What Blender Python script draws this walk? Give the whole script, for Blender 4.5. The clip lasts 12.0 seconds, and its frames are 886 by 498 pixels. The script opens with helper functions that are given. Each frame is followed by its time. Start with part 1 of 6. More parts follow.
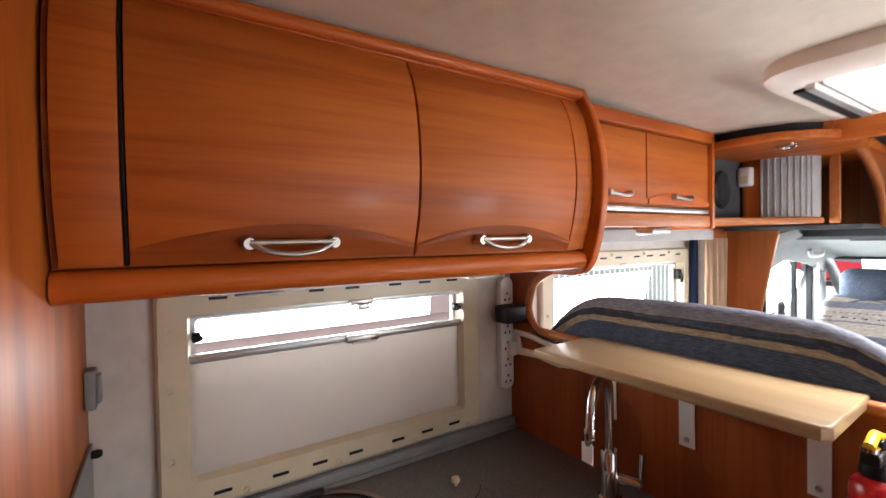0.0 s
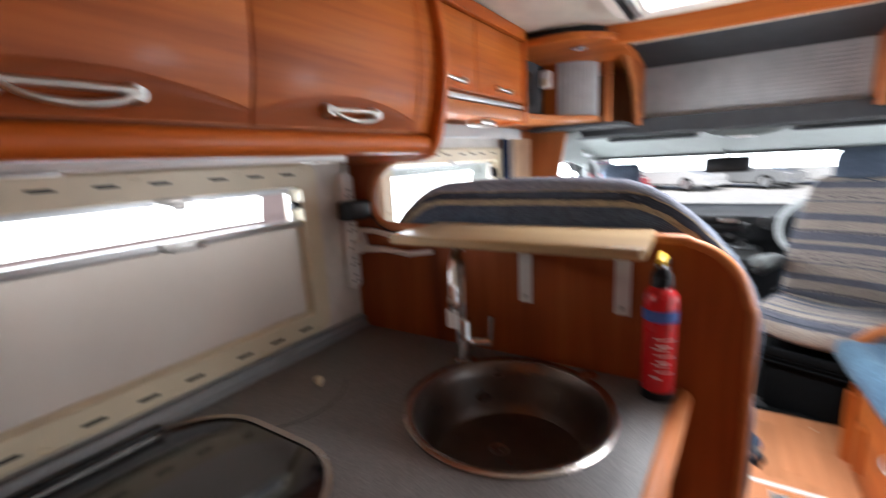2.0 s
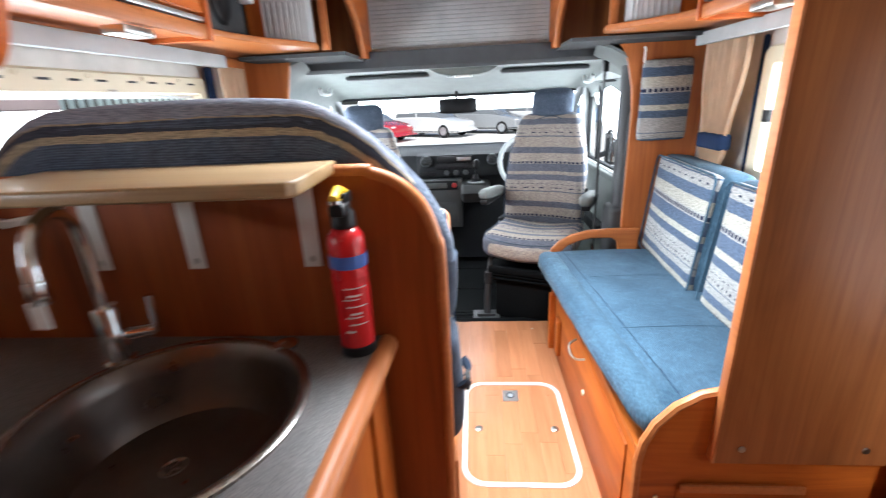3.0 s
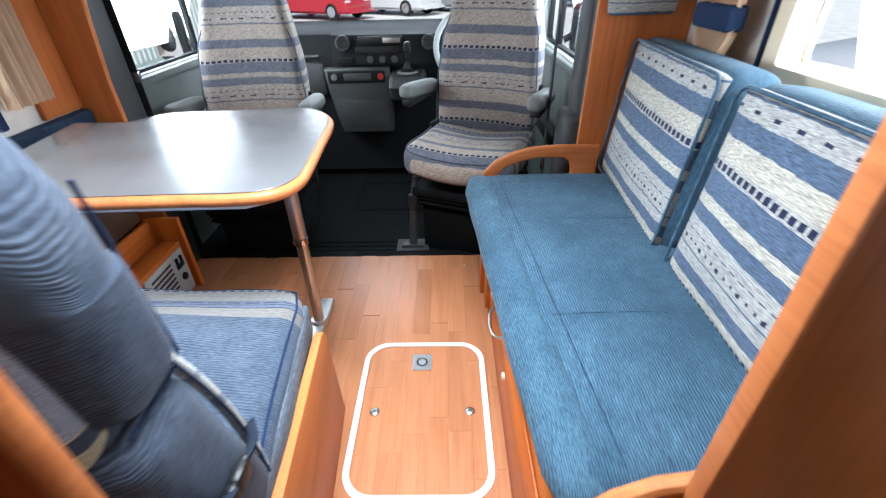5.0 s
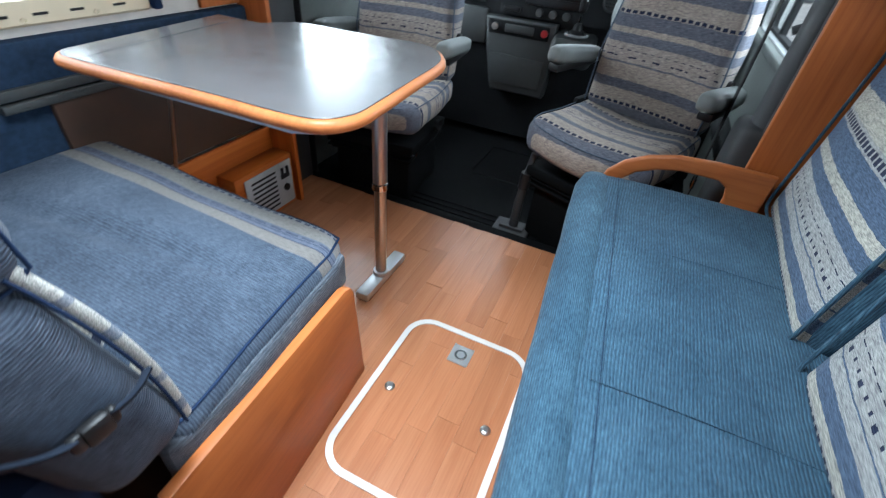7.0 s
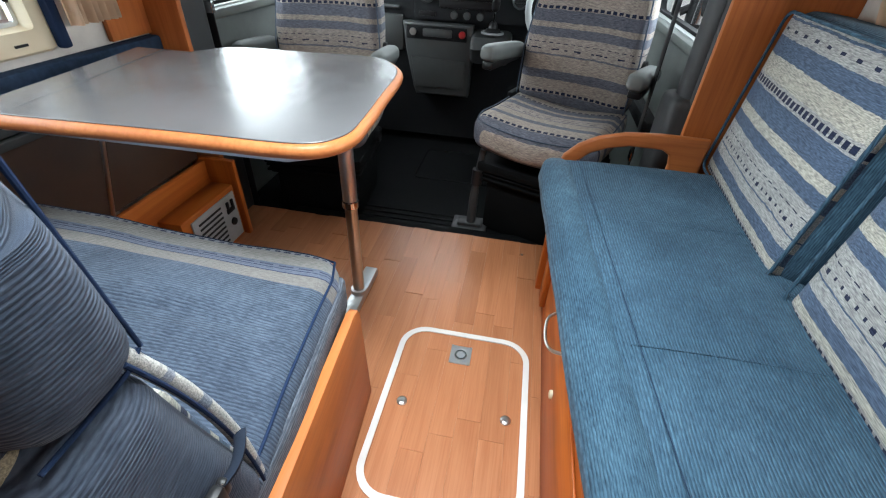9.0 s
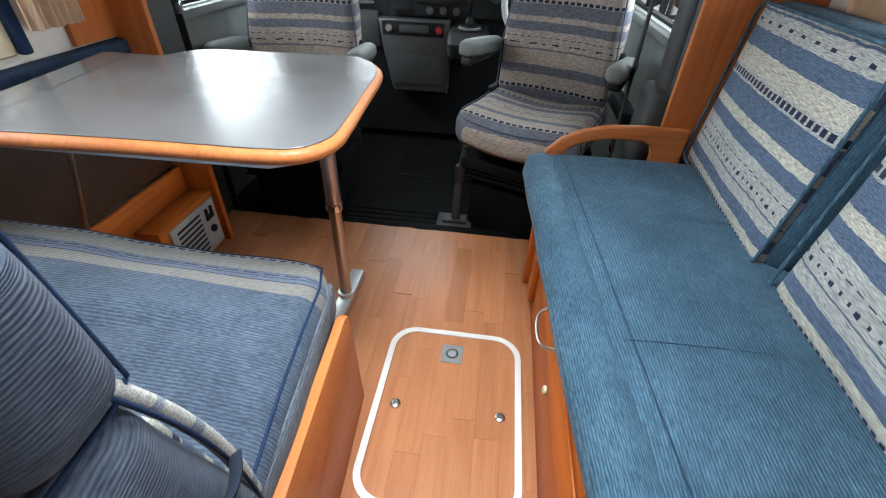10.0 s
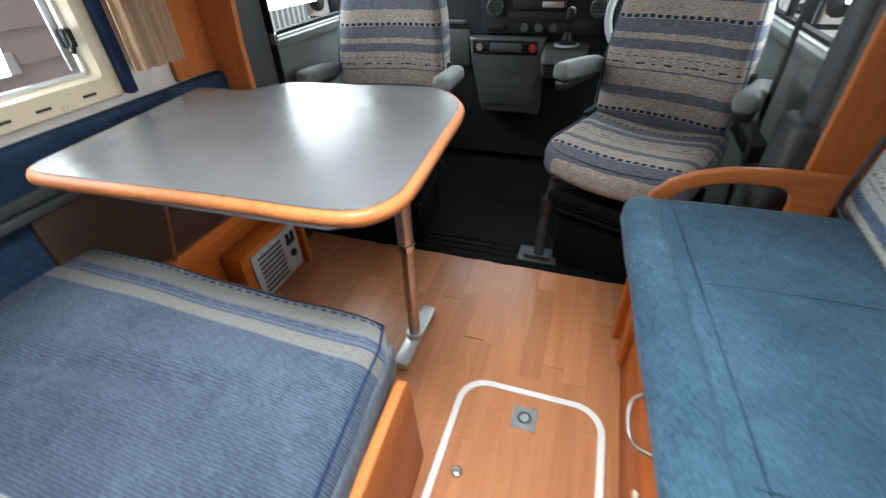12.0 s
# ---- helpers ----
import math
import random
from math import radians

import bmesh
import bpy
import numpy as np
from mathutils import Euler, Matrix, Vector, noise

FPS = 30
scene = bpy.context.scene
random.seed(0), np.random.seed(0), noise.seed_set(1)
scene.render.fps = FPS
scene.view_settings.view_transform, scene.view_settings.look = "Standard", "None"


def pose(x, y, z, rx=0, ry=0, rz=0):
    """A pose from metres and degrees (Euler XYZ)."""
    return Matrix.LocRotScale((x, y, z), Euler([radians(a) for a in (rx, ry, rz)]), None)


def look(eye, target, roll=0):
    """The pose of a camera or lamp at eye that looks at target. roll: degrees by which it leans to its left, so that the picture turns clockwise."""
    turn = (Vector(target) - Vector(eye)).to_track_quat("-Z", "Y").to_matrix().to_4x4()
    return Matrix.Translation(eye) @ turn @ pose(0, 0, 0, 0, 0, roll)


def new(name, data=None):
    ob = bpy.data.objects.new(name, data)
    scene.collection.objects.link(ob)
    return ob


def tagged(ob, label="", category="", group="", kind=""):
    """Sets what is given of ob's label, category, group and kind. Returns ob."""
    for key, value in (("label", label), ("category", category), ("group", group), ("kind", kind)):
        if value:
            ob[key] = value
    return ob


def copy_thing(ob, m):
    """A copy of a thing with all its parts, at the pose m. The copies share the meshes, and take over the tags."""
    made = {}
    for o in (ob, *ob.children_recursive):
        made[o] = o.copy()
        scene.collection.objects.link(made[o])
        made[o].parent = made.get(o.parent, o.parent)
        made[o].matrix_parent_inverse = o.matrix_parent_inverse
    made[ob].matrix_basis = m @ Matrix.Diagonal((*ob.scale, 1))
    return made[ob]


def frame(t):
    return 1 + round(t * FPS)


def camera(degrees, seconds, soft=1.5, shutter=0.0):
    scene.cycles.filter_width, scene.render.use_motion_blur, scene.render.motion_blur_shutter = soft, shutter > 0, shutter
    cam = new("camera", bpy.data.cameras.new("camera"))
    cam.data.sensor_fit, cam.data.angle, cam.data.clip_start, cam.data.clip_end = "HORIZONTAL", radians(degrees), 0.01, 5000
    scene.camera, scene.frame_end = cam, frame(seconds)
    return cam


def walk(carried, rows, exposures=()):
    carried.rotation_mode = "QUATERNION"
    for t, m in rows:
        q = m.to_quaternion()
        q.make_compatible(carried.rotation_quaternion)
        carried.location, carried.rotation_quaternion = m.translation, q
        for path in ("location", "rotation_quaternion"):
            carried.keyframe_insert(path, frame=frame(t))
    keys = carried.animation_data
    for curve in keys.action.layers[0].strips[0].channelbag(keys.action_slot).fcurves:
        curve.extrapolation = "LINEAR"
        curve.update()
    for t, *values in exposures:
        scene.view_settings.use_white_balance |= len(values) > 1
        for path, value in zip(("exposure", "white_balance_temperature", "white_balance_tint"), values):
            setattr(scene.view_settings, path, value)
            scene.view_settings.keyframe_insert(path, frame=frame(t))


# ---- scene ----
cam = camera(91.2, 12.0, 1.1, 0.6)
PATH = [
    (0, (1.419, 1.264, 1.411), (2.509, 2.94, 1.372), -1.0),
    (0.5, (1.427, 1.272, 1.399), (2.46, 2.981, 1.274), -1.6),
    (1, (1.422, 1.297, 1.402), (2.492, 2.977, 1.231), -0.9),
    (1.5, (1.394, 1.353, 1.386), (2.669, 2.883, 1.199), -2.1),
    (2, (1.39, 1.363, 1.315), (3.035, 2.428, 0.916), -3.1),
    (2.5, (1.461, 1.311, 1.261), (3.313, 1.775, 0.665), -1.7),
    (3, (1.619, 1.234, 1.247), (3.502, 1.386, 0.59), -2.8),
    (3.3, (1.701, 1.182, 1.246), (3.57, 1.217, 0.535), -1.9),
    (3.5, (1.737, 1.145, 1.232), (3.561, 1.128, 0.412), -2.0),
    (3.7, (1.77, 1.119, 1.222), (3.557, 1.034, 0.328), -1.8),
    (5.3, (2.246, 0.944, 1.141), (3.887, 1.045, 0.002), -0.4),
    (5.5, (2.292, 0.893, 1.13), (3.921, 1.142, -0.004), 1.9),
    (6, (2.361, 0.818, 1.105), (3.835, 1.406, -0.113), 5.1),
    (6.5, (2.368, 0.809, 1.099), (3.783, 1.492, -0.139), 4.7),
    (7, (2.37, 0.864, 1.095), (3.839, 1.438, -0.134), 5.8),
    (7.2, (2.371, 0.901, 1.099), (3.885, 1.419, -0.1), 5.8),
    (8.8, (2.313, 1.014, 1.097), (3.903, 1.281, -0.086), 2.2),
    (9, (2.307, 1.028, 1.094), (3.892, 1.281, -0.1), 2.9),
    (9.5, (2.308, 1.04, 1.092), (3.874, 1.254, -0.134), 2.3),
    (10, (2.32, 1.042, 1.098), (3.904, 1.217, -0.111), 2.2),
    (10.5, (2.34, 1.037, 1.099), (3.931, 1.289, -0.086), -0.2),
    (11, (2.361, 0.981, 1.092), (3.898, 1.36, -0.129), 0.8),
    (11.5, (2.402, 0.979, 1.097), (3.93, 1.454, -0.103), 1.0),
    (12, (2.488, 1.059, 1.117), (4.005, 1.606, -0.067), -2.4),
]
LIGHT = [(0.0, 0.0, 6550, 13), (1.0, -0.2, 6500, 13), (1.5, -0.22, 6450, 12), (2.0, -0.25, 6250, 11), (2.5, -0.05, 6000, 9), (3.0, 0.05, 6050, 8), (3.7, 0.05, 6100, 8), (5.3, -0.55, 5750, 5), (6.0, -0.82, 5600, 2), (7.0, -0.94, 5650, 2), (9.0, -1.0, 6150, 4), (12.0, -0.95, 6200, 4)]
walk(cam, [(t, look(eye, target, roll)) for t, eye, target, roll in PATH], LIGHT)

# ---- light ----
world = bpy.data.worlds.new("sky")
scene.world = world
world.use_nodes = True
wn = world.node_tree.nodes
sky = wn.new("ShaderNodeTexSky")
sky.sky_type = "NISHITA"
sky.sun_disc = False
sky.sun_elevation = radians(48)
sky.sun_rotation = radians(260)
sky.air_density = 1.0
sky.dust_density = 4.0
world.node_tree.links.new(sky.outputs[0], wn["Background"].inputs[0])
wn["Background"].inputs[1].default_value = 0.15
sun_data = bpy.data.lights.new("sun", "SUN")
sun_data.energy, sun_data.angle, sun_data.color = 5.0, radians(20), (1.0, 0.96, 0.9)
sun = new("sun", sun_data)
sun.matrix_world = look((0, 0, 0), (1.0, 0.15, -1.1))


def window_light(name, eye, target, w, h, power, color=(0.93, 0.97, 1.0)):
    """Sky light that enters through one opening."""
    d = bpy.data.lights.new(name, "AREA")
    d.shape, d.size, d.size_y, d.energy, d.color = "RECTANGLE", w, h, power, color
    ob = new(name, d)
    ob.matrix_world = look(eye, target)
    return ob


window_light("rooflight_daylight", (2.757, 1.24, 1.87), (2.757, 1.24, 0.0), 0.38, 0.68, 43).data.spread = radians(104)
window_light("windscreen_daylight", (5.16, 1.27, 1.205), (4.0, 1.27, 0.75), 1.7, 0.12, 26)
window_light("dinette_window_daylight", (2.88, 2.42, 1.06), (2.88, 1.0, 0.7), 0.7, 0.42, 16)
window_light("sofa_window_daylight", (2.95, 0.1, 1.1), (2.95, 1.4, 0.6), 0.6, 0.36, 14)
window_light("kitchen_window_daylight", (1.8, 2.42, 1.22), (1.8, 1.2, 1.0), 0.64, 0.08, 3.2)
window_light("entrance_door_daylight", (1.98, 0.14, 1.0), (1.95, 1.8, 0.9), 0.62, 0.75, 1.6)
window_light("passenger_door_daylight", (4.42, 2.40, 1.06), (4.3, 1.3, 0.65), 0.8, 0.44, 28)
window_light("driver_door_daylight", (4.42, 0.30, 1.06), (4.3, 1.4, 0.65), 0.8, 0.44, 18)


# ---- materials ----
class Mat:
    """A small wrapper round one node material."""

    def __init__(self, name, rough=0.5, metal=0.0, coat=0.0):
        self.m = bpy.data.materials.new(name)
        self.m.use_nodes = True
        self.n = self.m.node_tree.nodes
        self.l = self.m.node_tree.links
        self.b = self.n["Principled BSDF"]
        self.b.inputs["Roughness"].default_value = rough
        self.b.inputs["Metallic"].default_value = metal
        self.b.inputs["Coat Weight"].default_value = coat
        self.b.inputs["Specular IOR Level"].default_value = 0.15 if rough >= 0.8 else 0.5
        self.b.inputs["Coat Roughness"].default_value = 0.15

    def link(self, a, b):
        self.l.new(a, b)

    def coords(self, scale, attr=""):
        if attr:
            c = self.n.new("ShaderNodeAttribute")
            c.attribute_name = attr
            out = c.outputs["Vector"]
        else:
            c = self.n.new("ShaderNodeTexCoord")
            out = c.outputs["Object"]
        mp = self.n.new("ShaderNodeMapping")
        mp.inputs["Scale"].default_value = scale
        self.link(out, mp.inputs["Vector"])
        return mp.outputs[0]

    def noise(self, vec, scale, detail=4, rough=0.55, dist=0.0):
        t = self.n.new("ShaderNodeTexNoise")
        t.inputs["Scale"].default_value = scale
        t.inputs["Detail"].default_value = detail
        t.inputs["Roughness"].default_value = rough
        t.inputs["Distortion"].default_value = dist
        self.link(vec, t.inputs["Vector"])
        return t.outputs["Fac"]

    def ramp(self, fac, stops, constant=False):
        r = self.n.new("ShaderNodeValToRGB")
        r.color_ramp.interpolation = "CONSTANT" if constant else "LINEAR"
        e = r.color_ramp.elements
        while len(e) < len(stops):
            e.new(0.5)
        for el, (p, c) in zip(e, stops):
            el.position = p
            el.color = (*c, 1) if len(c) == 3 else c
        self.link(fac, r.inputs[0])
        return r.outputs[0]

    def mix(self, fac, a, b, mode="MIX"):
        x = self.n.new("ShaderNodeMix")
        x.data_type, x.blend_type = "RGBA", mode
        for sock, v in ((x.inputs[0], fac), (x.inputs[6], a), (x.inputs[7], b)):
            if isinstance(v, (int, float)):
                sock.default_value = v
            elif isinstance(v, tuple):
                sock.default_value = (*v, 1)
            else:
                self.link(v, sock)
        return x.outputs[2]

    def math(self, op, a, b=0.0, c=0.0):
        x = self.n.new("ShaderNodeMath")
        x.operation = op
        for sock, v in zip(x.inputs, (a, b, c)):
            if isinstance(v, (int, float)):
                sock.default_value = v
            else:
                self.link(v, sock)
        return x.outputs[0]

    def axis(self, vec, k):
        s = self.n.new("ShaderNodeSeparateXYZ")
        self.link(vec, s.inputs[0])
        return s.outputs[k]

    def random(self):
        return self.n.new("ShaderNodeObjectInfo").outputs["Random"]

    def color(self, v):
        if isinstance(v, tuple):
            self.b.inputs["Base Color"].default_value = (*v, 1)
        else:
            self.link(v, self.b.inputs["Base Color"])

    def bump(self, h, strength, dist=0.002):
        x = self.n.new("ShaderNodeBump")
        x.inputs["Strength"].default_value = strength
        x.inputs["Distance"].default_value = dist
        self.link(h, x.inputs["Height"])
        self.link(x.outputs[0], self.b.inputs["Normal"])

    def roughness(self, v, lo, hi):
        x = self.n.new("ShaderNodeMapRange")
        x.inputs["To Min"].default_value, x.inputs["To Max"].default_value = lo, hi
        self.link(v, x.inputs["Value"])
        self.link(x.outputs[0], self.b.inputs["Roughness"])


def wood(name, dark, mid, light, grain="x", rough=0.47, coat=0.12, vary=0.0, size=1.0):
    """Veneer whose grain runs along one axis."""
    m = Mat(name, rough, 0, coat * 0.4)
    m.b.inputs["Specular IOR Level"].default_value = 0.28
    s = [9.0 / size] * 3
    s["xyz".index(grain)] = 0.7 / size
    v = m.coords(tuple(s))
    if vary:
        rnd = m.random()
        off = m.n.new("ShaderNodeVectorMath")
        off.operation = "MULTIPLY_ADD"
        comb = m.n.new("ShaderNodeCombineXYZ")
        for k in range(3):
            m.link(rnd, comb.inputs[k])
        m.link(comb.outputs[0], off.inputs[0])
        off.inputs[1].default_value = (37.0, 19.0, 53.0)
        m.link(v, off.inputs[2])
        v = off.outputs[0]
    broad = m.noise(v, 0.8, 5, 0.6, 1.4)
    col = m.ramp(broad, [(0.28, dark), (0.5, mid), (0.74, light)])
    f = [110.0 / size] * 3
    f["xyz".index(grain)] = 3.0 / size
    fine = m.noise(m.coords(tuple(f)), 1.0, 3, 0.6)
    streak = m.ramp(fine, [(0.32, (0.66, 0.56, 0.5)), (0.55, (1, 1, 1))])
    col = m.mix(0.4, col, streak, "MULTIPLY")
    blot = m.noise(m.coords((1, 1, 1)), 2.2, 3)
    col = m.mix(0.35, col, m.ramp(blot, [(0.3, (0.82, 0.76, 0.7)), (0.7, (1.08, 1.05, 1.0))]), "MULTIPLY")
    if vary:
        tone = m.ramp(m.random(), [(0.0, (1 - vary,) * 3), (1.0, (1 + vary * 0.5,) * 3)])
        col = m.mix(1.0, col, tone, "MULTIPLY")
    m.color(col)
    m.roughness(fine, rough - 0.06, rough + 0.1)
    m.bump(fine, 0.12, 0.0006)
    return m.m


D, M_, L = (0.235, 0.045, 0.005), (0.43, 0.106, 0.013), (0.54, 0.158, 0.025)
wood_x = wood("cherry_veneer_lengthways", D, M_, L, "x")
wood_y = wood("cherry_veneer_crossways", D, M_, L, "y")
wood_z = wood("cherry_veneer_upright", D, M_, L, "z")
wood_dark = wood("cherry_veneer_end_board", (0.18, 0.056, 0.017), (0.31, 0.110, 0.034), (0.41, 0.16, 0.054), "z", 0.3)
# next two: the same cherry, the lounge's yellower light put into its colour
wood_daylit_x = wood("cherry_veneer_daylit_lengthways", (0.27, 0.075, 0.017), (0.40, 0.125, 0.031), (0.49, 0.165, 0.047), "x")
wood_daylit_z = wood("cherry_veneer_daylit_upright", (0.27, 0.075, 0.017), (0.40, 0.125, 0.031), (0.49, 0.165, 0.047), "z")
wood_warm_y = wood("warm_veneer_crossways", (0.23, 0.068, 0.018), (0.33, 0.105, 0.03), (0.40, 0.14, 0.042), "y", 0.38)
# the upright cherry again, darkened for the shade under the extension shelf
wood_partition_shaded = wood("cherry_veneer_partition_shaded", (0.17, 0.033, 0.006), (0.3, 0.066, 0.012), (0.38, 0.1, 0.02), "z")
wood_arch = wood("cherry_arched_rail", (0.33, 0.06, 0.006), (0.46, 0.100, 0.011), (0.52, 0.13, 0.017), "x", 0.42)
wood_edge = wood("beech_edging", (0.36, 0.115, 0.036), (0.44, 0.15, 0.046), (0.49, 0.18, 0.06), "x", 0.42, 0.08)
wood_shelf = wood("pale_bamboo_board", (0.30, 0.195, 0.10), (0.36, 0.245, 0.132), (0.41, 0.29, 0.165), "y", 0.3, 0.3)
wood_floor = wood("floor_strip", (0.345, 0.135, 0.06), (0.41, 0.172, 0.08), (0.465, 0.207, 0.1), "x", 0.3, 0.15, 0.13, 0.6)


def plain(name, col, rough=0.5, metal=0.0, coat=0.0, mottle=0.12, scale=14.0, bump=0.15, bscale=300.0):
    """A painted, moulded or metal surface with slight mottling and fine relief."""
    m = Mat(name, rough, metal, coat)
    n = m.noise(m.coords((1, 1, 1)), scale, 5)
    lo, hi = tuple(c * (1 - mottle) for c in col), tuple(min(1, c * (1 + mottle * 0.7)) for c in col)
    m.color(m.ramp(n, [(0.3, lo), (0.7, hi)]))
    m.roughness(n, max(0.02, rough - 0.07), min(1, rough + 0.07))
    if bump:
        m.bump(m.noise(m.coords((1, 1, 1)), bscale, 3), bump, 0.0006)
    return m.m


wall_vinyl = plain("pale_wall_vinyl", (0.66, 0.62, 0.57), 0.6, mottle=0.1, scale=22, bump=0.35, bscale=260)
ceiling_vinyl = plain("ceiling_vinyl", (0.70, 0.655, 0.55), 0.65, mottle=0.08, scale=18, bump=0.35, bscale=240)
cream_plastic = plain("cream_plastic", (0.66, 0.58, 0.42), 0.42, mottle=0.06)
rooflight_plastic = plain("rooflight_plastic", (0.8, 0.72, 0.64), 0.45, mottle=0.05)
blind_cloth = plain("blind_cloth", (0.66, 0.62, 0.58), 0.8, mottle=0.06, scale=6, bump=0.3, bscale=700)
bn, bl = blind_cloth.node_tree.nodes, blind_cloth.node_tree.links
sheer = bn.new("ShaderNodeBsdfTranslucent")  # daylight glows softly through the cloth
sheer.inputs["Color"].default_value = (0.66, 0.62, 0.58, 1)
blend = bn.new("ShaderNodeMixShader")
blend.inputs[0].default_value = 0.3
bl.new(bn["Principled BSDF"].outputs[0], blend.inputs[1])
bl.new(sheer.outputs[0], blend.inputs[2])
bl.new(blend.outputs[0], bn["Material Output"].inputs["Surface"])
grey_plastic = plain("grey_plastic", (0.24, 0.25, 0.26), 0.5)
mid_grey = plain("pale_grey_trim", (0.36, 0.38, 0.38), 0.55)
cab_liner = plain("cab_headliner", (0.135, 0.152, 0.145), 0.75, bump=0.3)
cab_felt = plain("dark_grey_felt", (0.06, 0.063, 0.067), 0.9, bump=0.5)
tambour_grey = plain("grey_tambour", (0.38, 0.385, 0.39), 0.6)
dash_dark = plain("dark_dashboard_plastic", (0.011, 0.012, 0.0135), 0.8, bump=0.4)
dash_grey = plain("grey_dashboard_plastic", (0.042, 0.046, 0.047), 0.55, bump=0.4)
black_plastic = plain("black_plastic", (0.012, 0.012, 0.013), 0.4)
black_plastic.node_tree.nodes["Principled BSDF"].inputs["Specular IOR Level"].default_value = 0.25
rubber_mat = plain("black_rubber_floor", (0.0045, 0.005, 0.0055), 0.82, bump=0.5, bscale=150)
rubber_mat.node_tree.nodes["Principled BSDF"].inputs["Specular IOR Level"].default_value = 0.07
white_plastic = plain("white_plastic", (0.78, 0.77, 0.75), 0.4, mottle=0.04)
white_steel = plain("white_painted_steel", (0.74, 0.72, 0.69), 0.38, mottle=0.05)
chrome = plain("chrome", (0.72, 0.72, 0.73), 0.09, 1.0, mottle=0.04, bump=0)
satin_metal = plain("satin_metal", (0.54, 0.53, 0.51), 0.3, 1.0, mottle=0.06, bump=0.1)
alu = plain("anodised_aluminium", (0.62, 0.63, 0.64), 0.38, 1.0, mottle=0.05)
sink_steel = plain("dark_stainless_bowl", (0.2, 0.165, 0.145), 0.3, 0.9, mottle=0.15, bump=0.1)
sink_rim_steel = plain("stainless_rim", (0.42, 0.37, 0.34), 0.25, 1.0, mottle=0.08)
hob_black = plain("black_hob_glass", (0.012, 0.012, 0.013), 0.08, coat=0.6, bump=0)
red_paint = plain("red_extinguisher_paint", (0.55, 0.012, 0.016), 0.25, coat=0.5, mottle=0.06, bump=0)
dark_red = plain("dark_red_button", (0.26, 0.008, 0.01), 0.4)
yellow_plastic = plain("yellow_plastic", (0.85, 0.5, 0.02), 0.4)
label_blue = plain("blue_label", (0.05, 0.12, 0.4), 0.45)
label_white = plain("white_print", (0.8, 0.72, 0.72), 0.5)
hatch_trim = plain("off_white_hatch_trim", (0.62, 0.605, 0.58), 0.5, mottle=0.08)
curtain_cloth = plain("peach_curtain_cloth", (0.76, 0.575, 0.41), 0.9, mottle=0.1, bump=0.4, bscale=500)
navy_cloth = plain("navy_piping_cloth", (0.012, 0.024, 0.06), 0.85, bump=0.5, bscale=500)
dark_felt = plain("dark_cushion_lining", (0.03, 0.035, 0.05), 0.95)
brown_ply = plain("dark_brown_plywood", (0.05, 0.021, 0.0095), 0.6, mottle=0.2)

m = Mat("dark_speckled_laminate", 0.42)
n1 = m.noise(m.coords((1, 1, 1)), 420, 2)
n2 = m.noise(m.coords((1, 1, 1)), 9, 5)
c = m.ramp(n1, [(0.35, (0.108, 0.103, 0.102)), (0.65, (0.22, 0.21, 0.207))])
m.color(m.mix(0.6, c, m.ramp(n2, [(0.3, (0.75, 0.73, 0.72)), (0.7, (1.1, 1.08, 1.06))]), "MULTIPLY"))
m.roughness(n2, 0.36, 0.5)
m.bump(n1, 0.2, 0.0004)
worktop_laminate = m.m

m = Mat("grey_table_laminate", 0.3)
n1 = m.noise(m.coords((1, 1, 1)), 500, 2)
n2 = m.noise(m.coords((1, 1, 1)), 7, 5)
c = m.ramp(n1, [(0.35, (0.075, 0.076, 0.081)), (0.65, (0.13, 0.129, 0.132))])
m.color(m.mix(0.6, c, m.ramp(n2, [(0.3, (0.82, 0.8, 0.79)), (0.7, (1.08, 1.06, 1.05))]), "MULTIPLY"))
m.roughness(n2, 0.2, 0.29)
m.bump(n1, 0.25, 0.0004)
table_laminate = m.m


def glass(name, tint, rough=0.0, alpha=1.0):
    m = Mat(name, rough)
    m.color(tint)
    m.b.inputs["Transmission Weight"].default_value = 1.0
    m.b.inputs["IOR"].default_value = 1.1
    return m.m


pane_glass = glass("acrylic_pane", (0.97, 0.98, 0.98))
opal_glass = glass("opal_rooflight_pane", (0.98, 0.98, 0.98), 0.25)

BLUE, PALE, SAND, NAVY, MIDB = (0.078, 0.115, 0.18), (0.335, 0.34, 0.335), (0.32, 0.285, 0.262), (0.016, 0.023, 0.055), (0.17, 0.195, 0.25)
SLATE, GREYISH = (0.118, 0.128, 0.162), (0.19, 0.195, 0.212)


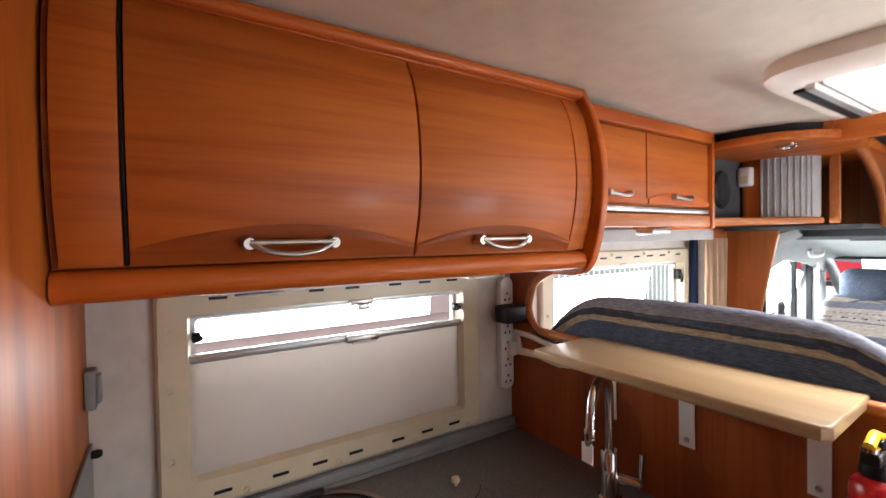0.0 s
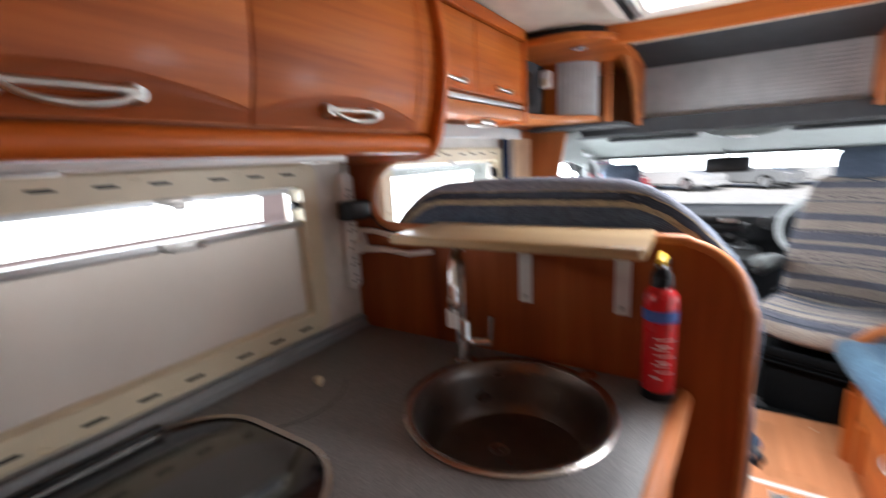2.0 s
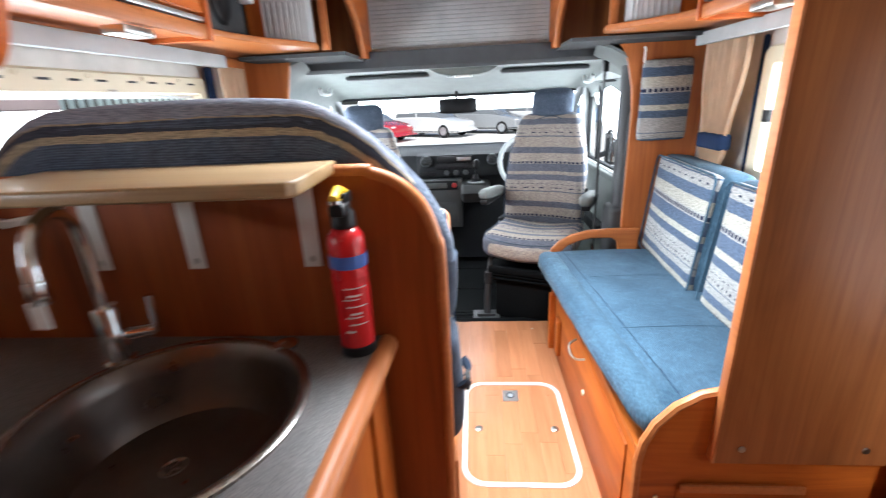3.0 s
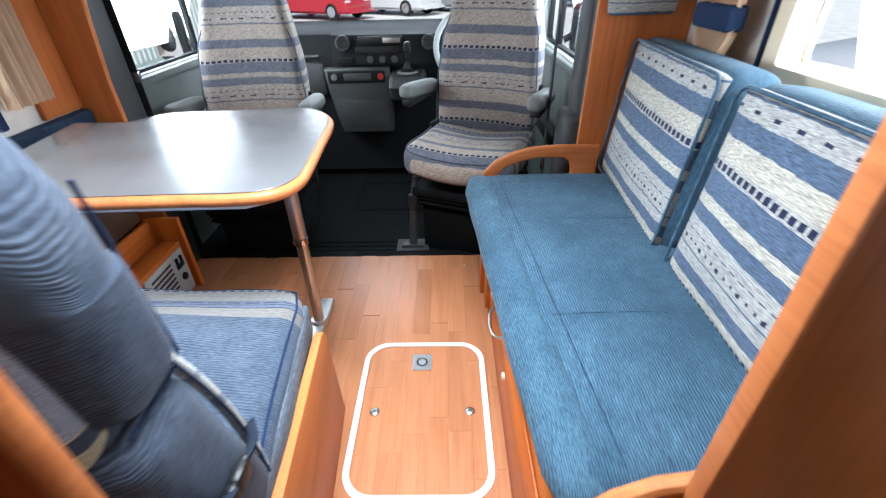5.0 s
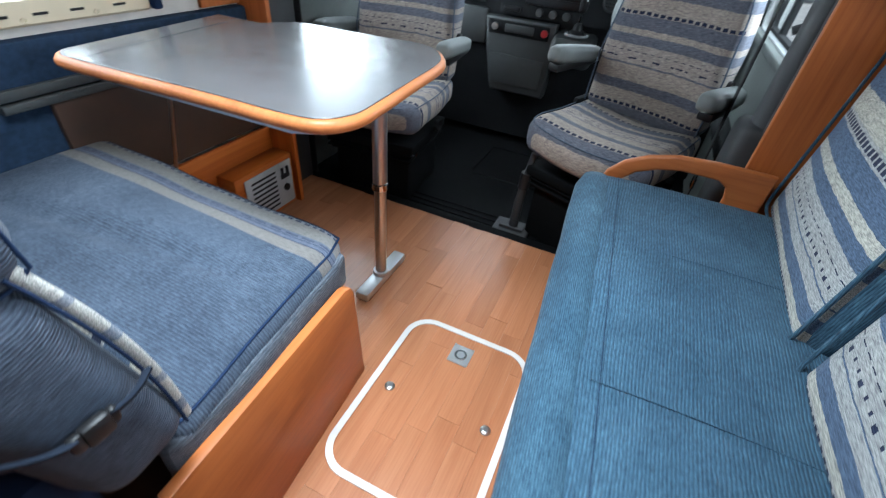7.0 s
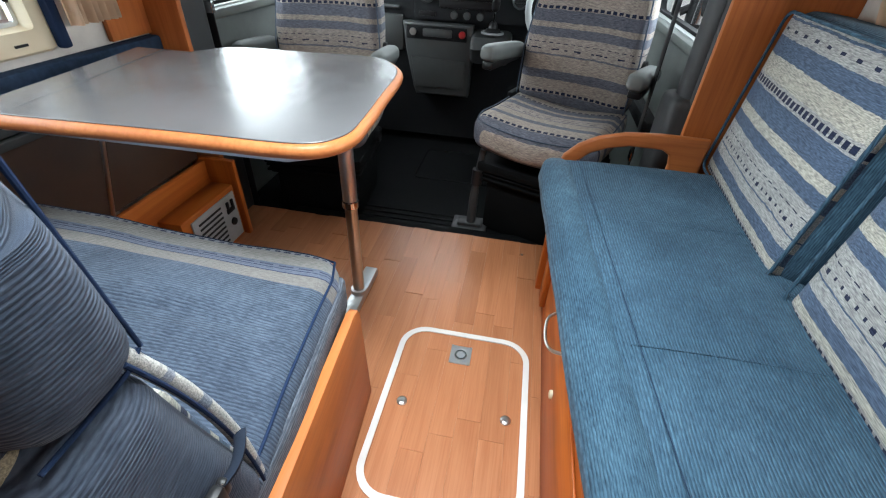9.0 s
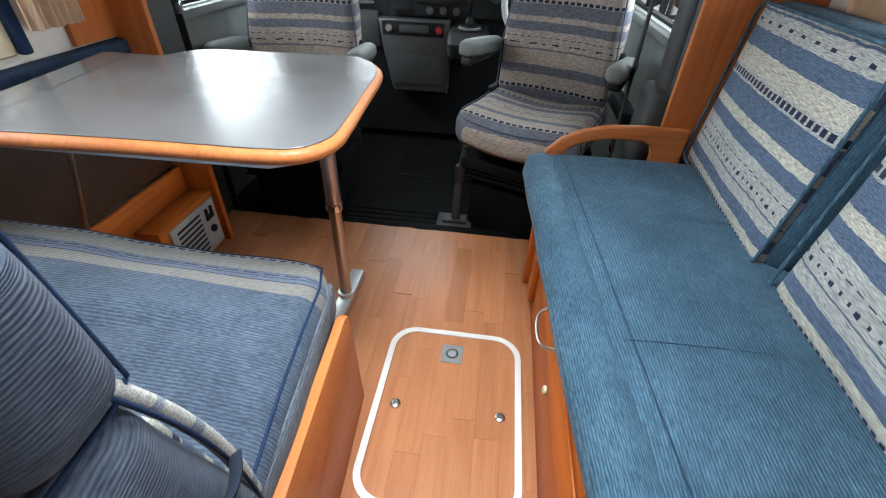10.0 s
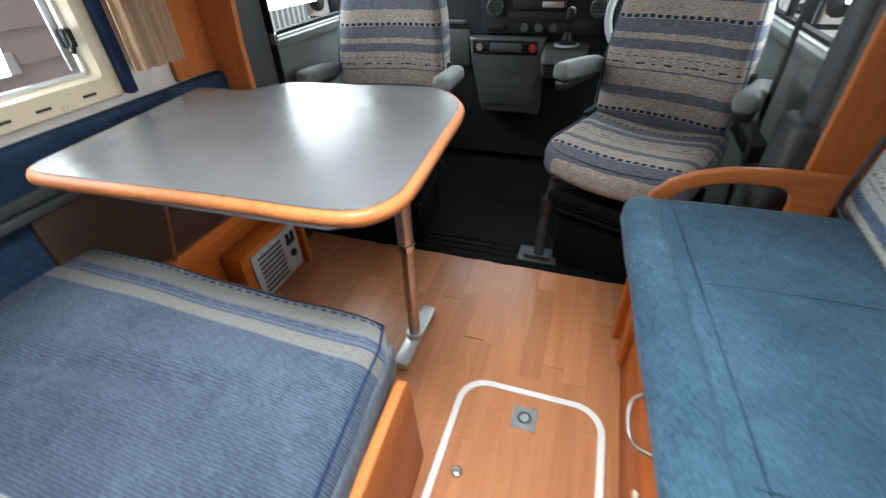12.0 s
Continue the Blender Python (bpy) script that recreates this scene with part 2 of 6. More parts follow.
def striped(name, stops, period, k, phase=0.0, dash=(), across=0, gain=1.0, rib=1400.0):
    """Woven upholstery: bands along one local axis, rows of dark dashes across it, a fine weave."""
    m = Mat(name, 0.9)
    m.b.inputs["Sheen Weight"].default_value = 0.05
    v = m.coords((1, 1, 1), "loc")
    wob = m.math("MULTIPLY", m.math("SUBTRACT", m.noise(v, 30, 3), 0.5), 0.008)
    a = m.math("ADD", m.axis(v, k), wob)
    f = m.math("FRACT", m.math("ADD", m.math("DIVIDE", a, period), phase + 10.0))
    col = m.ramp(f, [(p, tuple(x * gain for x in c)) for p, c in stops], True)
    for lo, hi, step, duty in dash:
        g = m.math("FRACT", m.math("ADD", m.math("DIVIDE", m.axis(v, across), step), 20.0))
        on = m.math("MULTIPLY", m.math("LESS_THAN", g, duty), m.math("MULTIPLY", m.math("GREATER_THAN", f, lo), m.math("LESS_THAN", f, hi)))
        col = m.mix(on, col, NAVY)
    s = [rib * 0.4] * 3
    s[across] = rib * 0.04
    thread = m.noise(m.coords(tuple(s), "loc"), 1.0, 2)
    col = m.mix(0.9, col, m.ramp(thread, [(0.3, (0.4, 0.4, 0.43)), (0.7, (1.32, 1.3, 1.26))]), "MULTIPLY")
    col = m.mix(0.4, col, m.ramp(m.noise(v, 11, 4), [(0.3, (0.78, 0.78, 0.78)), (0.7, (1.1, 1.1, 1.1))]), "MULTIPLY")
    m.color(col)
    m.bump(thread, 0.6, 0.0015)
    return m.m


CREAM = (0.41, 0.4, 0.35)
STRIPES = [(0.0, BLUE), (0.022, PALE), (0.06, CREAM), (0.10, BLUE), (0.17, PALE), (0.227, BLUE), (0.238, PALE), (0.386, BLUE), (0.455, CREAM), (0.51, BLUE), (0.625, PALE), (0.68, CREAM), (0.784, BLUE), (0.875, PALE), (0.955, BLUE), (0.966, PALE)]
DASH = ((0.03, 0.052, 0.018, 0.6), (0.637, 0.67, 0.022, 0.66), (0.262, 0.28, 0.075, 0.16), (0.268, 0.284, 0.025, 0.25), (0.326, 0.331, 0.03, 0.6), (0.905, 0.92, 0.06, 0.3))
sofa_stripe = striped("blue_cream_striped_weave", STRIPES, 0.44, 2, 0.5, DASH, 0, 1.0)
TAN = (0.32, 0.28, 0.248)
SEAT = [(0.0, SAND), (0.045, TAN), (0.19, SLATE), (0.30, TAN), (0.48, SLATE), (0.5, SAND), (0.70, SLATE), (0.80, TAN), (0.86, SLATE)]
SEAT_DASH = ((0.006, 0.04, 0.026, 0.66), (0.545, 0.562, 0.055, 0.22), (0.55, 0.566, 0.09, 0.3), (0.625, 0.633, 0.03, 0.55))
cab_stripe = striped("grey_blue_striped_weave", SEAT, 0.32, 2, 0.859, SEAT_DASH, 1, 1.0)
cab_seat_stripe = striped("grey_blue_striped_seat_weave", SEAT, 0.32, 0, 0.625, SEAT_DASH, 1, 1.0)


def corduroy(name, dark, light, rib_axis, rib=0.0055, strength=0.8, patch=(), dash=(), fuzz=0.6):
    """Ribbed velour with a brushed, uneven nap; the ribs' shading is also in the colour."""
    m = Mat(name, 0.85)
    m.b.inputs["Sheen Weight"].default_value = 0.06
    v = m.coords((1, 1, 1), "loc")
    wob = m.math("MULTIPLY", m.noise(v, 60, 2), 0.5)
    w = m.math("SINE", m.math("MULTIPLY", m.math("ADD", m.math("DIVIDE", m.axis(v, rib_axis), rib), wob), 6.283))
    nap = m.noise(v, 5, 5, 0.6)
    col = m.ramp(nap, [(0.25, dark), (0.75, light)])
    s = [75.0] * 3
    s[rib_axis] = 420.0
    brush = m.noise(m.coords(tuple(s), "loc"), 1.0, 3)
    col = m.mix(fuzz, col, m.ramp(brush, [(0.33, (0.34, 0.38, 0.44)), (0.67, (1.5, 1.46, 1.4))]), "MULTIPLY")
    col = m.mix(fuzz * 0.6, col, m.ramp(m.noise(v, 26, 4, 0.65), [(0.32, (0.52, 0.56, 0.62)), (0.68, (1.32, 1.28, 1.24))]), "MULTIPLY")
    g = m.math("MULTIPLY_ADD", w, 0.5, 0.5)
    # shade in the grooves between ribs, painted into the colour
    col = m.mix(0.6, col, m.ramp(g, [(0.0, (0.35, 0.38, 0.42)), (0.55, (1.12, 1.12, 1.12))]), "MULTIPLY")
    for lo, hi, c, k in patch:
        on = m.math("MULTIPLY", m.math("GREATER_THAN", m.axis(v, k), lo), m.math("LESS_THAN", m.axis(v, k), hi))
        col = m.mix(m.math("MULTIPLY", on, 0.85), col, m.mix(0.5, c, m.ramp(brush, [(0.3, (0.5, 0.5, 0.5)), (0.7, (1.3, 1.3, 1.3))]), "MULTIPLY"))
    for lo, hi, step, duty, k, across in dash:
        on = m.math("MULTIPLY", m.math("GREATER_THAN", m.axis(v, k), lo), m.math("LESS_THAN", m.axis(v, k), hi))
        r = m.math("FRACT", m.math("ADD", m.math("DIVIDE", m.math("ADD", m.axis(v, across), m.math("MULTIPLY", m.noise(v, 40, 2), 0.012)), step), 40.0))
        col = m.mix(m.math("MULTIPLY", on, m.math("LESS_THAN", r, duty)), col, NAVY)
    m.color(col)
    m.bump(m.math("ADD", g, brush), strength, 0.0016)
    return m.m


sofa_blue = corduroy("mid_blue_corduroy", (0.027, 0.063, 0.101), (0.059, 0.118, 0.175), 1, 0.0058, 0.7)
sofa_nap = corduroy("mid_blue_velour", (0.028, 0.064, 0.103), (0.06, 0.118, 0.168), 1, 0.0035, 0.3, fuzz=0.6)
GREYB, SANDB = (0.2, 0.21, 0.23), (0.235, 0.225, 0.215)
bench_blue = corduroy("slate_blue_corduroy", (0.041, 0.055, 0.081), (0.071, 0.092, 0.128), 0, 0.0062, 0.5,
                      ((0.138, 0.175, (0.165, 0.15, 0.136), 0), (0.175, 0.178, NAVY, 0), (0.178, 0.189, (0.098, 0.115, 0.16), 0), (0.189, 0.191, NAVY, 0), (0.191, 0.207, (0.098, 0.115, 0.16), 0), (0.207, 0.2475, (0.205, 0.194, 0.178), 0), (0.2475, 0.262, GREYB, 0)), ((0.2485, 0.2565, 0.0265, 0.58, 0, 1), (0.197, 0.2, 0.05, 0.7, 0, 1)))
border_grey = corduroy("grey_border_corduroy", (0.075, 0.09, 0.115), (0.125, 0.14, 0.165), 2, 0.006, 0.5)
bench_grey = corduroy("slate_grey_corduroy", (0.035, 0.048, 0.075), (0.072, 0.087, 0.118), 2, 0.0042, 0.45)
wall_blue = plain("blue_carpet_lining", (0.02, 0.037, 0.07), 0.95, mottle=0.3, scale=60, bump=0.8, bscale=180)


# ---- mesh builders (all in world metres) ----
def move(bm, m):
    bmesh.ops.transform(bm, matrix=m, verts=bm.verts)
    return bm


def join(*bms):
    out = bmesh.new()
    lay = out.verts.layers.float_vector.new("loc")
    for b in bms:
        src = b.verts.layers.float_vector.get("loc")
        table = {}
        for v in b.verts:
            w = out.verts.new(v.co)
            w[lay] = v[src] if src else v.co
            table[v] = w
        for f in b.faces:
            try:
                out.faces.new([table[v] for v in f.verts])
            except ValueError:
                pass
        b.free()
    return out


def box(x0, x1, y0, y1, z0, z1, bevel=0.0, seg=2):
    bm = bmesh.new()
    bmesh.ops.create_cube(bm, size=1.0, matrix=Matrix.LocRotScale(((x0 + x1) / 2, (y0 + y1) / 2, (z0 + z1) / 2), None, (abs(x1 - x0), abs(y1 - y0), abs(z1 - z0))))
    if bevel:
        bmesh.ops.bevel(bm, geom=bm.edges[:], offset=bevel, segments=seg, profile=0.5, affect="EDGES")
    return bm


def at(axis, a, u, v):
    return {"x": (a, u, v), "y": (u, a, v), "z": (u, v, a)}[axis]


def prism(pts, axis, a0, a1, bevel=0.0, seg=2):
    """An outline of two coordinates, pushed along the third axis from a0 to a1."""
    bm = bmesh.new()
    lo = [bm.verts.new(at(axis, a0, *p)) for p in pts]
    hi = [bm.verts.new(at(axis, a1, *p)) for p in pts]
    n = len(pts)
    caps = [bm.faces.new(lo), bm.faces.new(hi)]
    for i in range(n):
        bm.faces.new((lo[i], lo[(i + 1) % n], hi[(i + 1) % n], hi[i]))
    bmesh.ops.recalc_face_normals(bm, faces=bm.faces)
    if bevel:
        es = [e for f in caps for e in f.edges]
        bmesh.ops.bevel(bm, geom=es, offset=bevel, segments=seg, profile=0.5, affect="EDGES")
    return bm


def ring(outer, inner, axis, a0, a1):
    """A frame between two outlines of equal count."""
    bm = bmesh.new()
    n = len(outer)
    q = [[bm.verts.new(at(axis, a, *p)) for p in o] for a in (a0, a1) for o in (outer, inner)]
    for i in range(n):
        j = (i + 1) % n
        bm.faces.new((q[0][i], q[0][j], q[1][j], q[1][i]))
        bm.faces.new((q[2][i], q[2][j], q[3][j], q[3][i]))
        bm.faces.new((q[0][i], q[0][j], q[2][j], q[2][i]))
        bm.faces.new((q[1][i], q[1][j], q[3][j], q[3][i]))
    bmesh.ops.recalc_face_normals(bm, faces=bm.faces)
    return bm


def rrect(u0, u1, v0, v1, r, n=6):
    out = []
    for cu, cv, a in ((u1 - r, v1 - r, 0), (u0 + r, v1 - r, 90), (u0 + r, v0 + r, 180), (u1 - r, v0 + r, 270)):
        for i in range(n + 1):
            t = radians(a + 90 * i / n)
            out.append((cu + r * math.cos(t), cv + r * math.sin(t)))
    return out


def smooth_path(pts, n=6, closed=False):
    """Catmull-Rom points through a few marks."""
    p = [Vector(a) for a in pts]
    out = []
    m = len(p)
    for i in range(m if closed else m - 1):
        a, b = p[i], p[(i + 1) % m]
        z = p[(i - 1) % m] if closed or i else a * 2 - b
        c = p[(i + 2) % m] if closed or i + 2 < m else b * 2 - a
        for k in range(n):
            t = k / n
            out.append(0.5 * ((2 * a) + (b - z) * t + (2 * z - 5 * a + 4 * b - c) * t * t + (3 * a - z - 3 * b + c) * t ** 3))
    if not closed:
        out.append(p[-1])
    return out


def tube(pts, r, seg=10, closed=False, squash=1.0):
    """A round rod along points; r a number, or one number for each point."""
    p = [Vector(a) for a in pts]
    n = len(p)
    bm = bmesh.new()
    rows = []
    up = None
    for i in range(n):
        d = (p[(i + 1) % n] - p[i - 1]) if closed else (p[min(i + 1, n - 1)] - p[max(i - 1, 0)])
        d.normalize()
        if up is None:
            up = d.orthogonal().normalized()
        up = (up - d * up.dot(d)).normalized()
        s = d.cross(up)
        rr = r[i] if isinstance(r, (list, tuple)) else r
        rows.append([bm.verts.new(p[i] + (up * math.cos(6.2832 * k / seg) * squash + s * math.sin(6.2832 * k / seg)) * rr) for k in range(seg)])
    for i in range(n if closed else n - 1):
        a, b = rows[i], rows[(i + 1) % n]
        for k in range(seg):
            bm.faces.new((a[k], a[(k + 1) % seg], b[(k + 1) % seg], b[k]))
    if not closed:
        bm.faces.new(rows[0][::-1])
        bm.faces.new(rows[-1])
    bmesh.ops.recalc_face_normals(bm, faces=bm.faces)
    return bm


def lathe(profile, centre, seg=32, axis="z", sx=1.0, sy=1.0):
    """A turned shape from (radius, height) marks."""
    bm = bmesh.new()
    rows = []
    for r, h in profile:
        if r <= 0:
            rows.append([bm.verts.new((0, 0, h))])
        else:
            rows.append([bm.verts.new((r * sx * math.cos(6.28318 * k / seg), r * sy * math.sin(6.28318 * k / seg), h)) for k in range(seg)])
    for a, b in zip(rows, rows[1:]):
        for k in range(seg):
            j = (k + 1) % seg
            if len(a) == 1 and len(b) == 1:
                continue
            if len(a) == 1:
                bm.faces.new((a[0], b[j], b[k]))
            elif len(b) == 1:
                bm.faces.new((a[k], a[j], b[0]))
            else:
                bm.faces.new((a[k], a[j], b[j], b[k]))
    turn = {"z": Matrix(), "x": Matrix.Rotation(radians(90), 4, "Y"), "y": Matrix.Rotation(radians(-90), 4, "X")}[axis]
    move(bm, Matrix.Translation(centre) @ turn)
    bmesh.ops.recalc_face_normals(bm, faces=bm.faces)
    return bm


def pillow(sx, sy, sz, r, puff=(0, 0, 0), cuts=14, lump=0.0, shape=None):
    """A stuffed block centred on the origin: rounded edges, swollen faces, slight lumps. Keeps its own coordinates as loc."""
    bm = bmesh.new()
    bmesh.ops.create_cube(bm, size=2.0)
    bmesh.ops.subdivide_edges(bm, edges=bm.edges[:], cuts=cuts, use_grid_fill=True)
    lay = bm.verts.layers.float_vector.new("loc")
    h = Vector((sx / 2, sy / 2, sz / 2))
    for v in bm.verts:
        u = v.co.copy()
        p = Vector(u[k] * h[k] for k in range(3))
        inner = Vector(max(-(h[k] - r), min(h[k] - r, p[k])) for k in range(3))
        d = p - inner
        if d.length > 1e-6:
            q = inner + d.normalized() * r
        else:
            q = p
        for k in range(3):
            i, j = (k + 1) % 3, (k + 2) % 3
            q[k] += puff[k] * u[k] * (1 - u[i] ** 2) * (1 - u[j] ** 2)
        v[lay] = q.copy()
        if lump:
            q += Vector((noise.noise(q * 6 + Vector((3, 1, 0))), noise.noise(q * 6), noise.noise(q * 6 + Vector((0, 7, 2))))) * lump
        v.co = shape(q) if shape else q
    bmesh.ops.recalc_face_normals(bm, faces=bm.faces)
    return bm


def lumped(q, lump):
    """The place of a pillow's point after its slight lumps."""
    q = Vector(q)
    return q + Vector((noise.noise(q * 6 + Vector((3, 1, 0))), noise.noise(q * 6), noise.noise(q * 6 + Vector((0, 7, 2))))) * lump


def finish(bm, name, sharp=38):
    if not bm.verts.layers.float_vector.get("loc"):
        lay = bm.verts.layers.float_vector.new("loc")
        for v in bm.verts:
            v[lay] = v.co
    me = bpy.data.meshes.new(name)
    bm.to_mesh(me)
    bm.free()
    me.polygons.foreach_set("use_smooth", [True] * len(me.polygons))
    me.set_sharp_from_angle(angle=radians(sharp))
    return me


def thing(name, where, label, category, group="", kind=""):
    """An empty at the base of a thing of several parts."""
    ob = new(name)
    ob.empty_display_size = 0.05
    ob.matrix_basis = Matrix.Translation(where)
    return tagged(ob, label, category, group, kind)


def part(name, bm, material, parent, label="", sharp=38):
    me = finish(bm, name, sharp)
    me.materials.append(material)
    ob = new(name, me)
    ob.parent = parent
    if parent.parent is None:
        ob.matrix_parent_inverse = parent.matrix_basis.inverted()
    if label:
        ob["label"] = label
    return ob


def solid(name, bm, material, label, category, group="", kind="", sharp=38):
    me = finish(bm, name, sharp)
    me.materials.append(material)
    return tagged(new(name, me), label, category, group, kind)


def pierced(axis, a0, a1, u0, u1, v0, v1, holes):
    """A wall slab with rectangular openings, built as butted blocks in one mesh."""
    us = sorted({u0, u1, *[h[0] for h in holes], *[h[1] for h in holes]})
    vs = sorted({v0, v1, *[h[2] for h in holes], *[h[3] for h in holes]})
    bm = bmesh.new()
    vert = {}

    def vv(a, u, v):
        k = (a, u, v)
        if k not in vert:
            vert[k] = bm.verts.new(at(axis, a, u, v))
        return vert[k]

    def full(i, j):
        if not (0 <= i < len(us) - 1 and 0 <= j < len(vs) - 1):
            return False
        cu, cv = (us[i] + us[i + 1]) / 2, (vs[j] + vs[j + 1]) / 2
        return not any(h[0] < cu < h[1] and h[2] < cv < h[3] for h in holes)

    for i in range(len(us) - 1):
        for j in range(len(vs) - 1):
            if not full(i, j):
                continue
            a, b, c, d = us[i], us[i + 1], vs[j], vs[j + 1]
            for s in (a0, a1):
                bm.faces.new((vv(s, a, c), vv(s, b, c), vv(s, b, d), vv(s, a, d)))
            for di, dj, e, f in ((-1, 0, (a, c), (a, d)), (1, 0, (b, c), (b, d)), (0, -1, (a, c), (b, c)), (0, 1, (a, d), (b, d))):
                if not full(i + di, j + dj):
                    bm.faces.new((vv(a0, *e), vv(a0, *f), vv(a1, *f), vv(a1, *e)))
    bmesh.ops.recalc_face_normals(bm, faces=bm.faces)
    return bm


# ---- structure ----
WIN_K = (1.455, 2.14, 0.925, 1.275)
WIN_D = (2.50, 3.315, 0.838, 1.31)
WIN_S = (2.60, 3.24, 0.95, 1.31)
DOOR_E = (1.42, 2.40, 0.02, 1.72)
solid("floor", box(0.0, 3.89, 0.18, 2.32, -0.05, -0.006), wood_x, "cherry-effect timber strip floor of the motorhome", "floor", kind="structure")
solid("wall_left", pierced("y", 2.285, 2.33, 0.0, 3.72, -0.05, 1.9, (WIN_K, WIN_D)), wall_vinyl, "pale textured vinyl side wall with two windows", "wall", kind="structure")
solid("wall_right", pierced("y", 0.18, 0.225, 0.0, 3.75, -0.05, 1.9, (WIN_S, DOOR_E)), wall_vinyl, "pale textured vinyl side wall with window and entrance", "wall", kind="structure")
solid("wall_rear", box(-0.05, 0.0, 0.18, 2.33, -0.05, 1.9), wood_y, "plain wood-veneered rear wall", "wall", kind="structure")
ROOF = (2.555, 2.96, 0.88, 1.60)
ceil = pierced("z", 1.785, 1.84, -0.05, 3.95, 0.18, 2.33, (ROOF, (2.33, 2.33, 0.9, 1.0)))
for v in ceil.verts:  # the roof falls a little towards the cab
    v.co.z -= 0.03 * max(0.0, min(1.0, (v.co.x - 2.33) / 0.37))
solid("ceiling", ceil, ceiling_vinyl, "cream vinyl ceiling with a rooflight opening", "ceiling", kind="structure")


def window_frame(parent, x0, x1, z0, z1, y, side, lip=0.052, name="window_frame"):
    """Moulded cream surround with slots and screw caps; side is +1 where the room lies towards -y."""
    s = side
    out = rrect(x0 - lip, x1 + lip, z0 - lip, z1 + lip, 0.03)
    mid = rrect(x0 - lip + 0.006, x1 + lip - 0.006, z0 - lip + 0.006, z1 + lip - 0.006, 0.026)
    inn = rrect(x0 + 0.004, x1 - 0.004, z0 + 0.004, z1 - 0.004, 0.012)
    inn2 = rrect(x0 + 0.012, x1 - 0.012, z0 + 0.012, z1 - 0.012, 0.01)
    bm = bmesh.new()
    loops = []
    for o, d in ((out, 0.0), (out, 0.014), (mid, 0.02), (inn, 0.02), (inn2, -0.02), (inn2, -0.04)):
        loops.append([bm.verts.new((u, y - s * d, w)) for u, w in o])
    for a, b in zip(loops, loops[1:]):
        n = len(a)
        for i in range(n):
            bm.faces.new((a[i], a[(i + 1) % n], b[(i + 1) % n], b[i]))
    bmesh.ops.recalc_face_normals(bm, faces=bm.faces)
    fr = part(name, bm, cream_plastic, parent)
    yf = y - s * 0.0215
    k = 0
    x = x0 + 0.06
    while x < x1 - 0.03:
        for zc in (z1 + lip * 0.5, z0 - lip * 0.5):
            part("slot", box(x - 0.017, x + 0.017, yf - 0.0015, yf + 0.0015, zc - 0.003, zc + 0.003), black_plastic, fr)
            if k % 2 == 0:
                part("screw_cap", lathe([(0.006, -0.002), (0.006, 0.001), (0.004, 0.003), (0, 0.003)], (x + 0.045, yf, zc + (0.011 if zc > z1 else -0.011)), 10, "y", 1, 1), cream_plastic, fr)
        x += 0.088 if k % 3 else 0.115
        k += 1
    for zc in (z0 + 0.06, z0 + 0.2, z0 + 0.32):
        if zc < z1:
            part("screw_cap", lathe([(0.006, -0.002), (0.006, 0.001), (0.004, 0.003), (0, 0.003)], (x0 - lip * 0.55, yf, zc), 10, "y"), cream_plastic, fr)
    return fr


def acrylic_window(name, x0, x1, z0, z1, y, side, label):
    """Hinged acrylic pane in an inner alloy frame, outside the moulded surround."""
    w = thing(name, (x0, y, z0), label, "window", kind="structure")
    window_frame(w, x0, x1, z0, z1, y, side)
    yo = y + side * 0.028
    p = part("pane", box(x0 - 0.01, x1 + 0.01, yo, yo + 0.004, z0 - 0.01, z1 + 0.01), pane_glass, w)
    p.visible_shadow = False
    part("inner_frame", ring(rrect(x0 + 0.004, x1 - 0.004, z0 + 0.004, z1 - 0.004, 0.01), rrect(x0 + 0.02, x1 - 0.02, z0 + 0.02, z1 - 0.02, 0.008), "y", yo - 0.014, yo - 0.004), alu, w, "grey alloy inner window frame")
    return w


w1 = acrylic_window("window_1", *WIN_K, 2.285, 1, "kitchen window with its cloth blind almost fully raised from below")
# the blind rises from the sill and leaves a narrow strip of daylight
x0, x1, z0, z1 = WIN_K
part("blind", box(x0 + 0.006, x1 - 0.006, 2.291, 2.294, z0 + 0.006, 1.178), blind_cloth, w1, "off-white cloth blind, drawn up")
bar = part("blind_rail", join(box(x0 + 0.006, x1 - 0.006, 2.277, 2.295, 1.168, 1.186, 0.003), box(x0 + 0.006, x1 - 0.006, 2.273, 2.278, 1.174, 1.179, 0.001)), alu, w1)
part("blind_grip", join(box(1.79, 1.875, 2.262, 2.277, 1.166, 1.184, 0.004), box(1.80, 1.865, 2.255, 2.263, 1.164, 1.170, 0.002)), satin_metal, bar, "clear plastic blind grip")
part("latch", join(box(1.80, 1.86, 2.262, 2.282, 1.257, 1.272, 0.004), box(1.815, 1.845, 2.252, 2.264, 1.246, 1.262, 0.003)), satin_metal, w1)
for xc in (x0 + 0.02, x1 - 0.022):
    part("catch", join(box(xc - 0.008, xc + 0.008, 2.272, 2.292, 1.212, 1.232, 0.003), box(xc - 0.005, xc + 0.012, 2.266, 2.274, 1.216, 1.226, 0.002)), black_plastic, w1)
part("top_rail", box(x0 + 0.006, x1 - 0.006, 2.276, 2.292, 1.262, 1.272, 0.002), alu, w1)

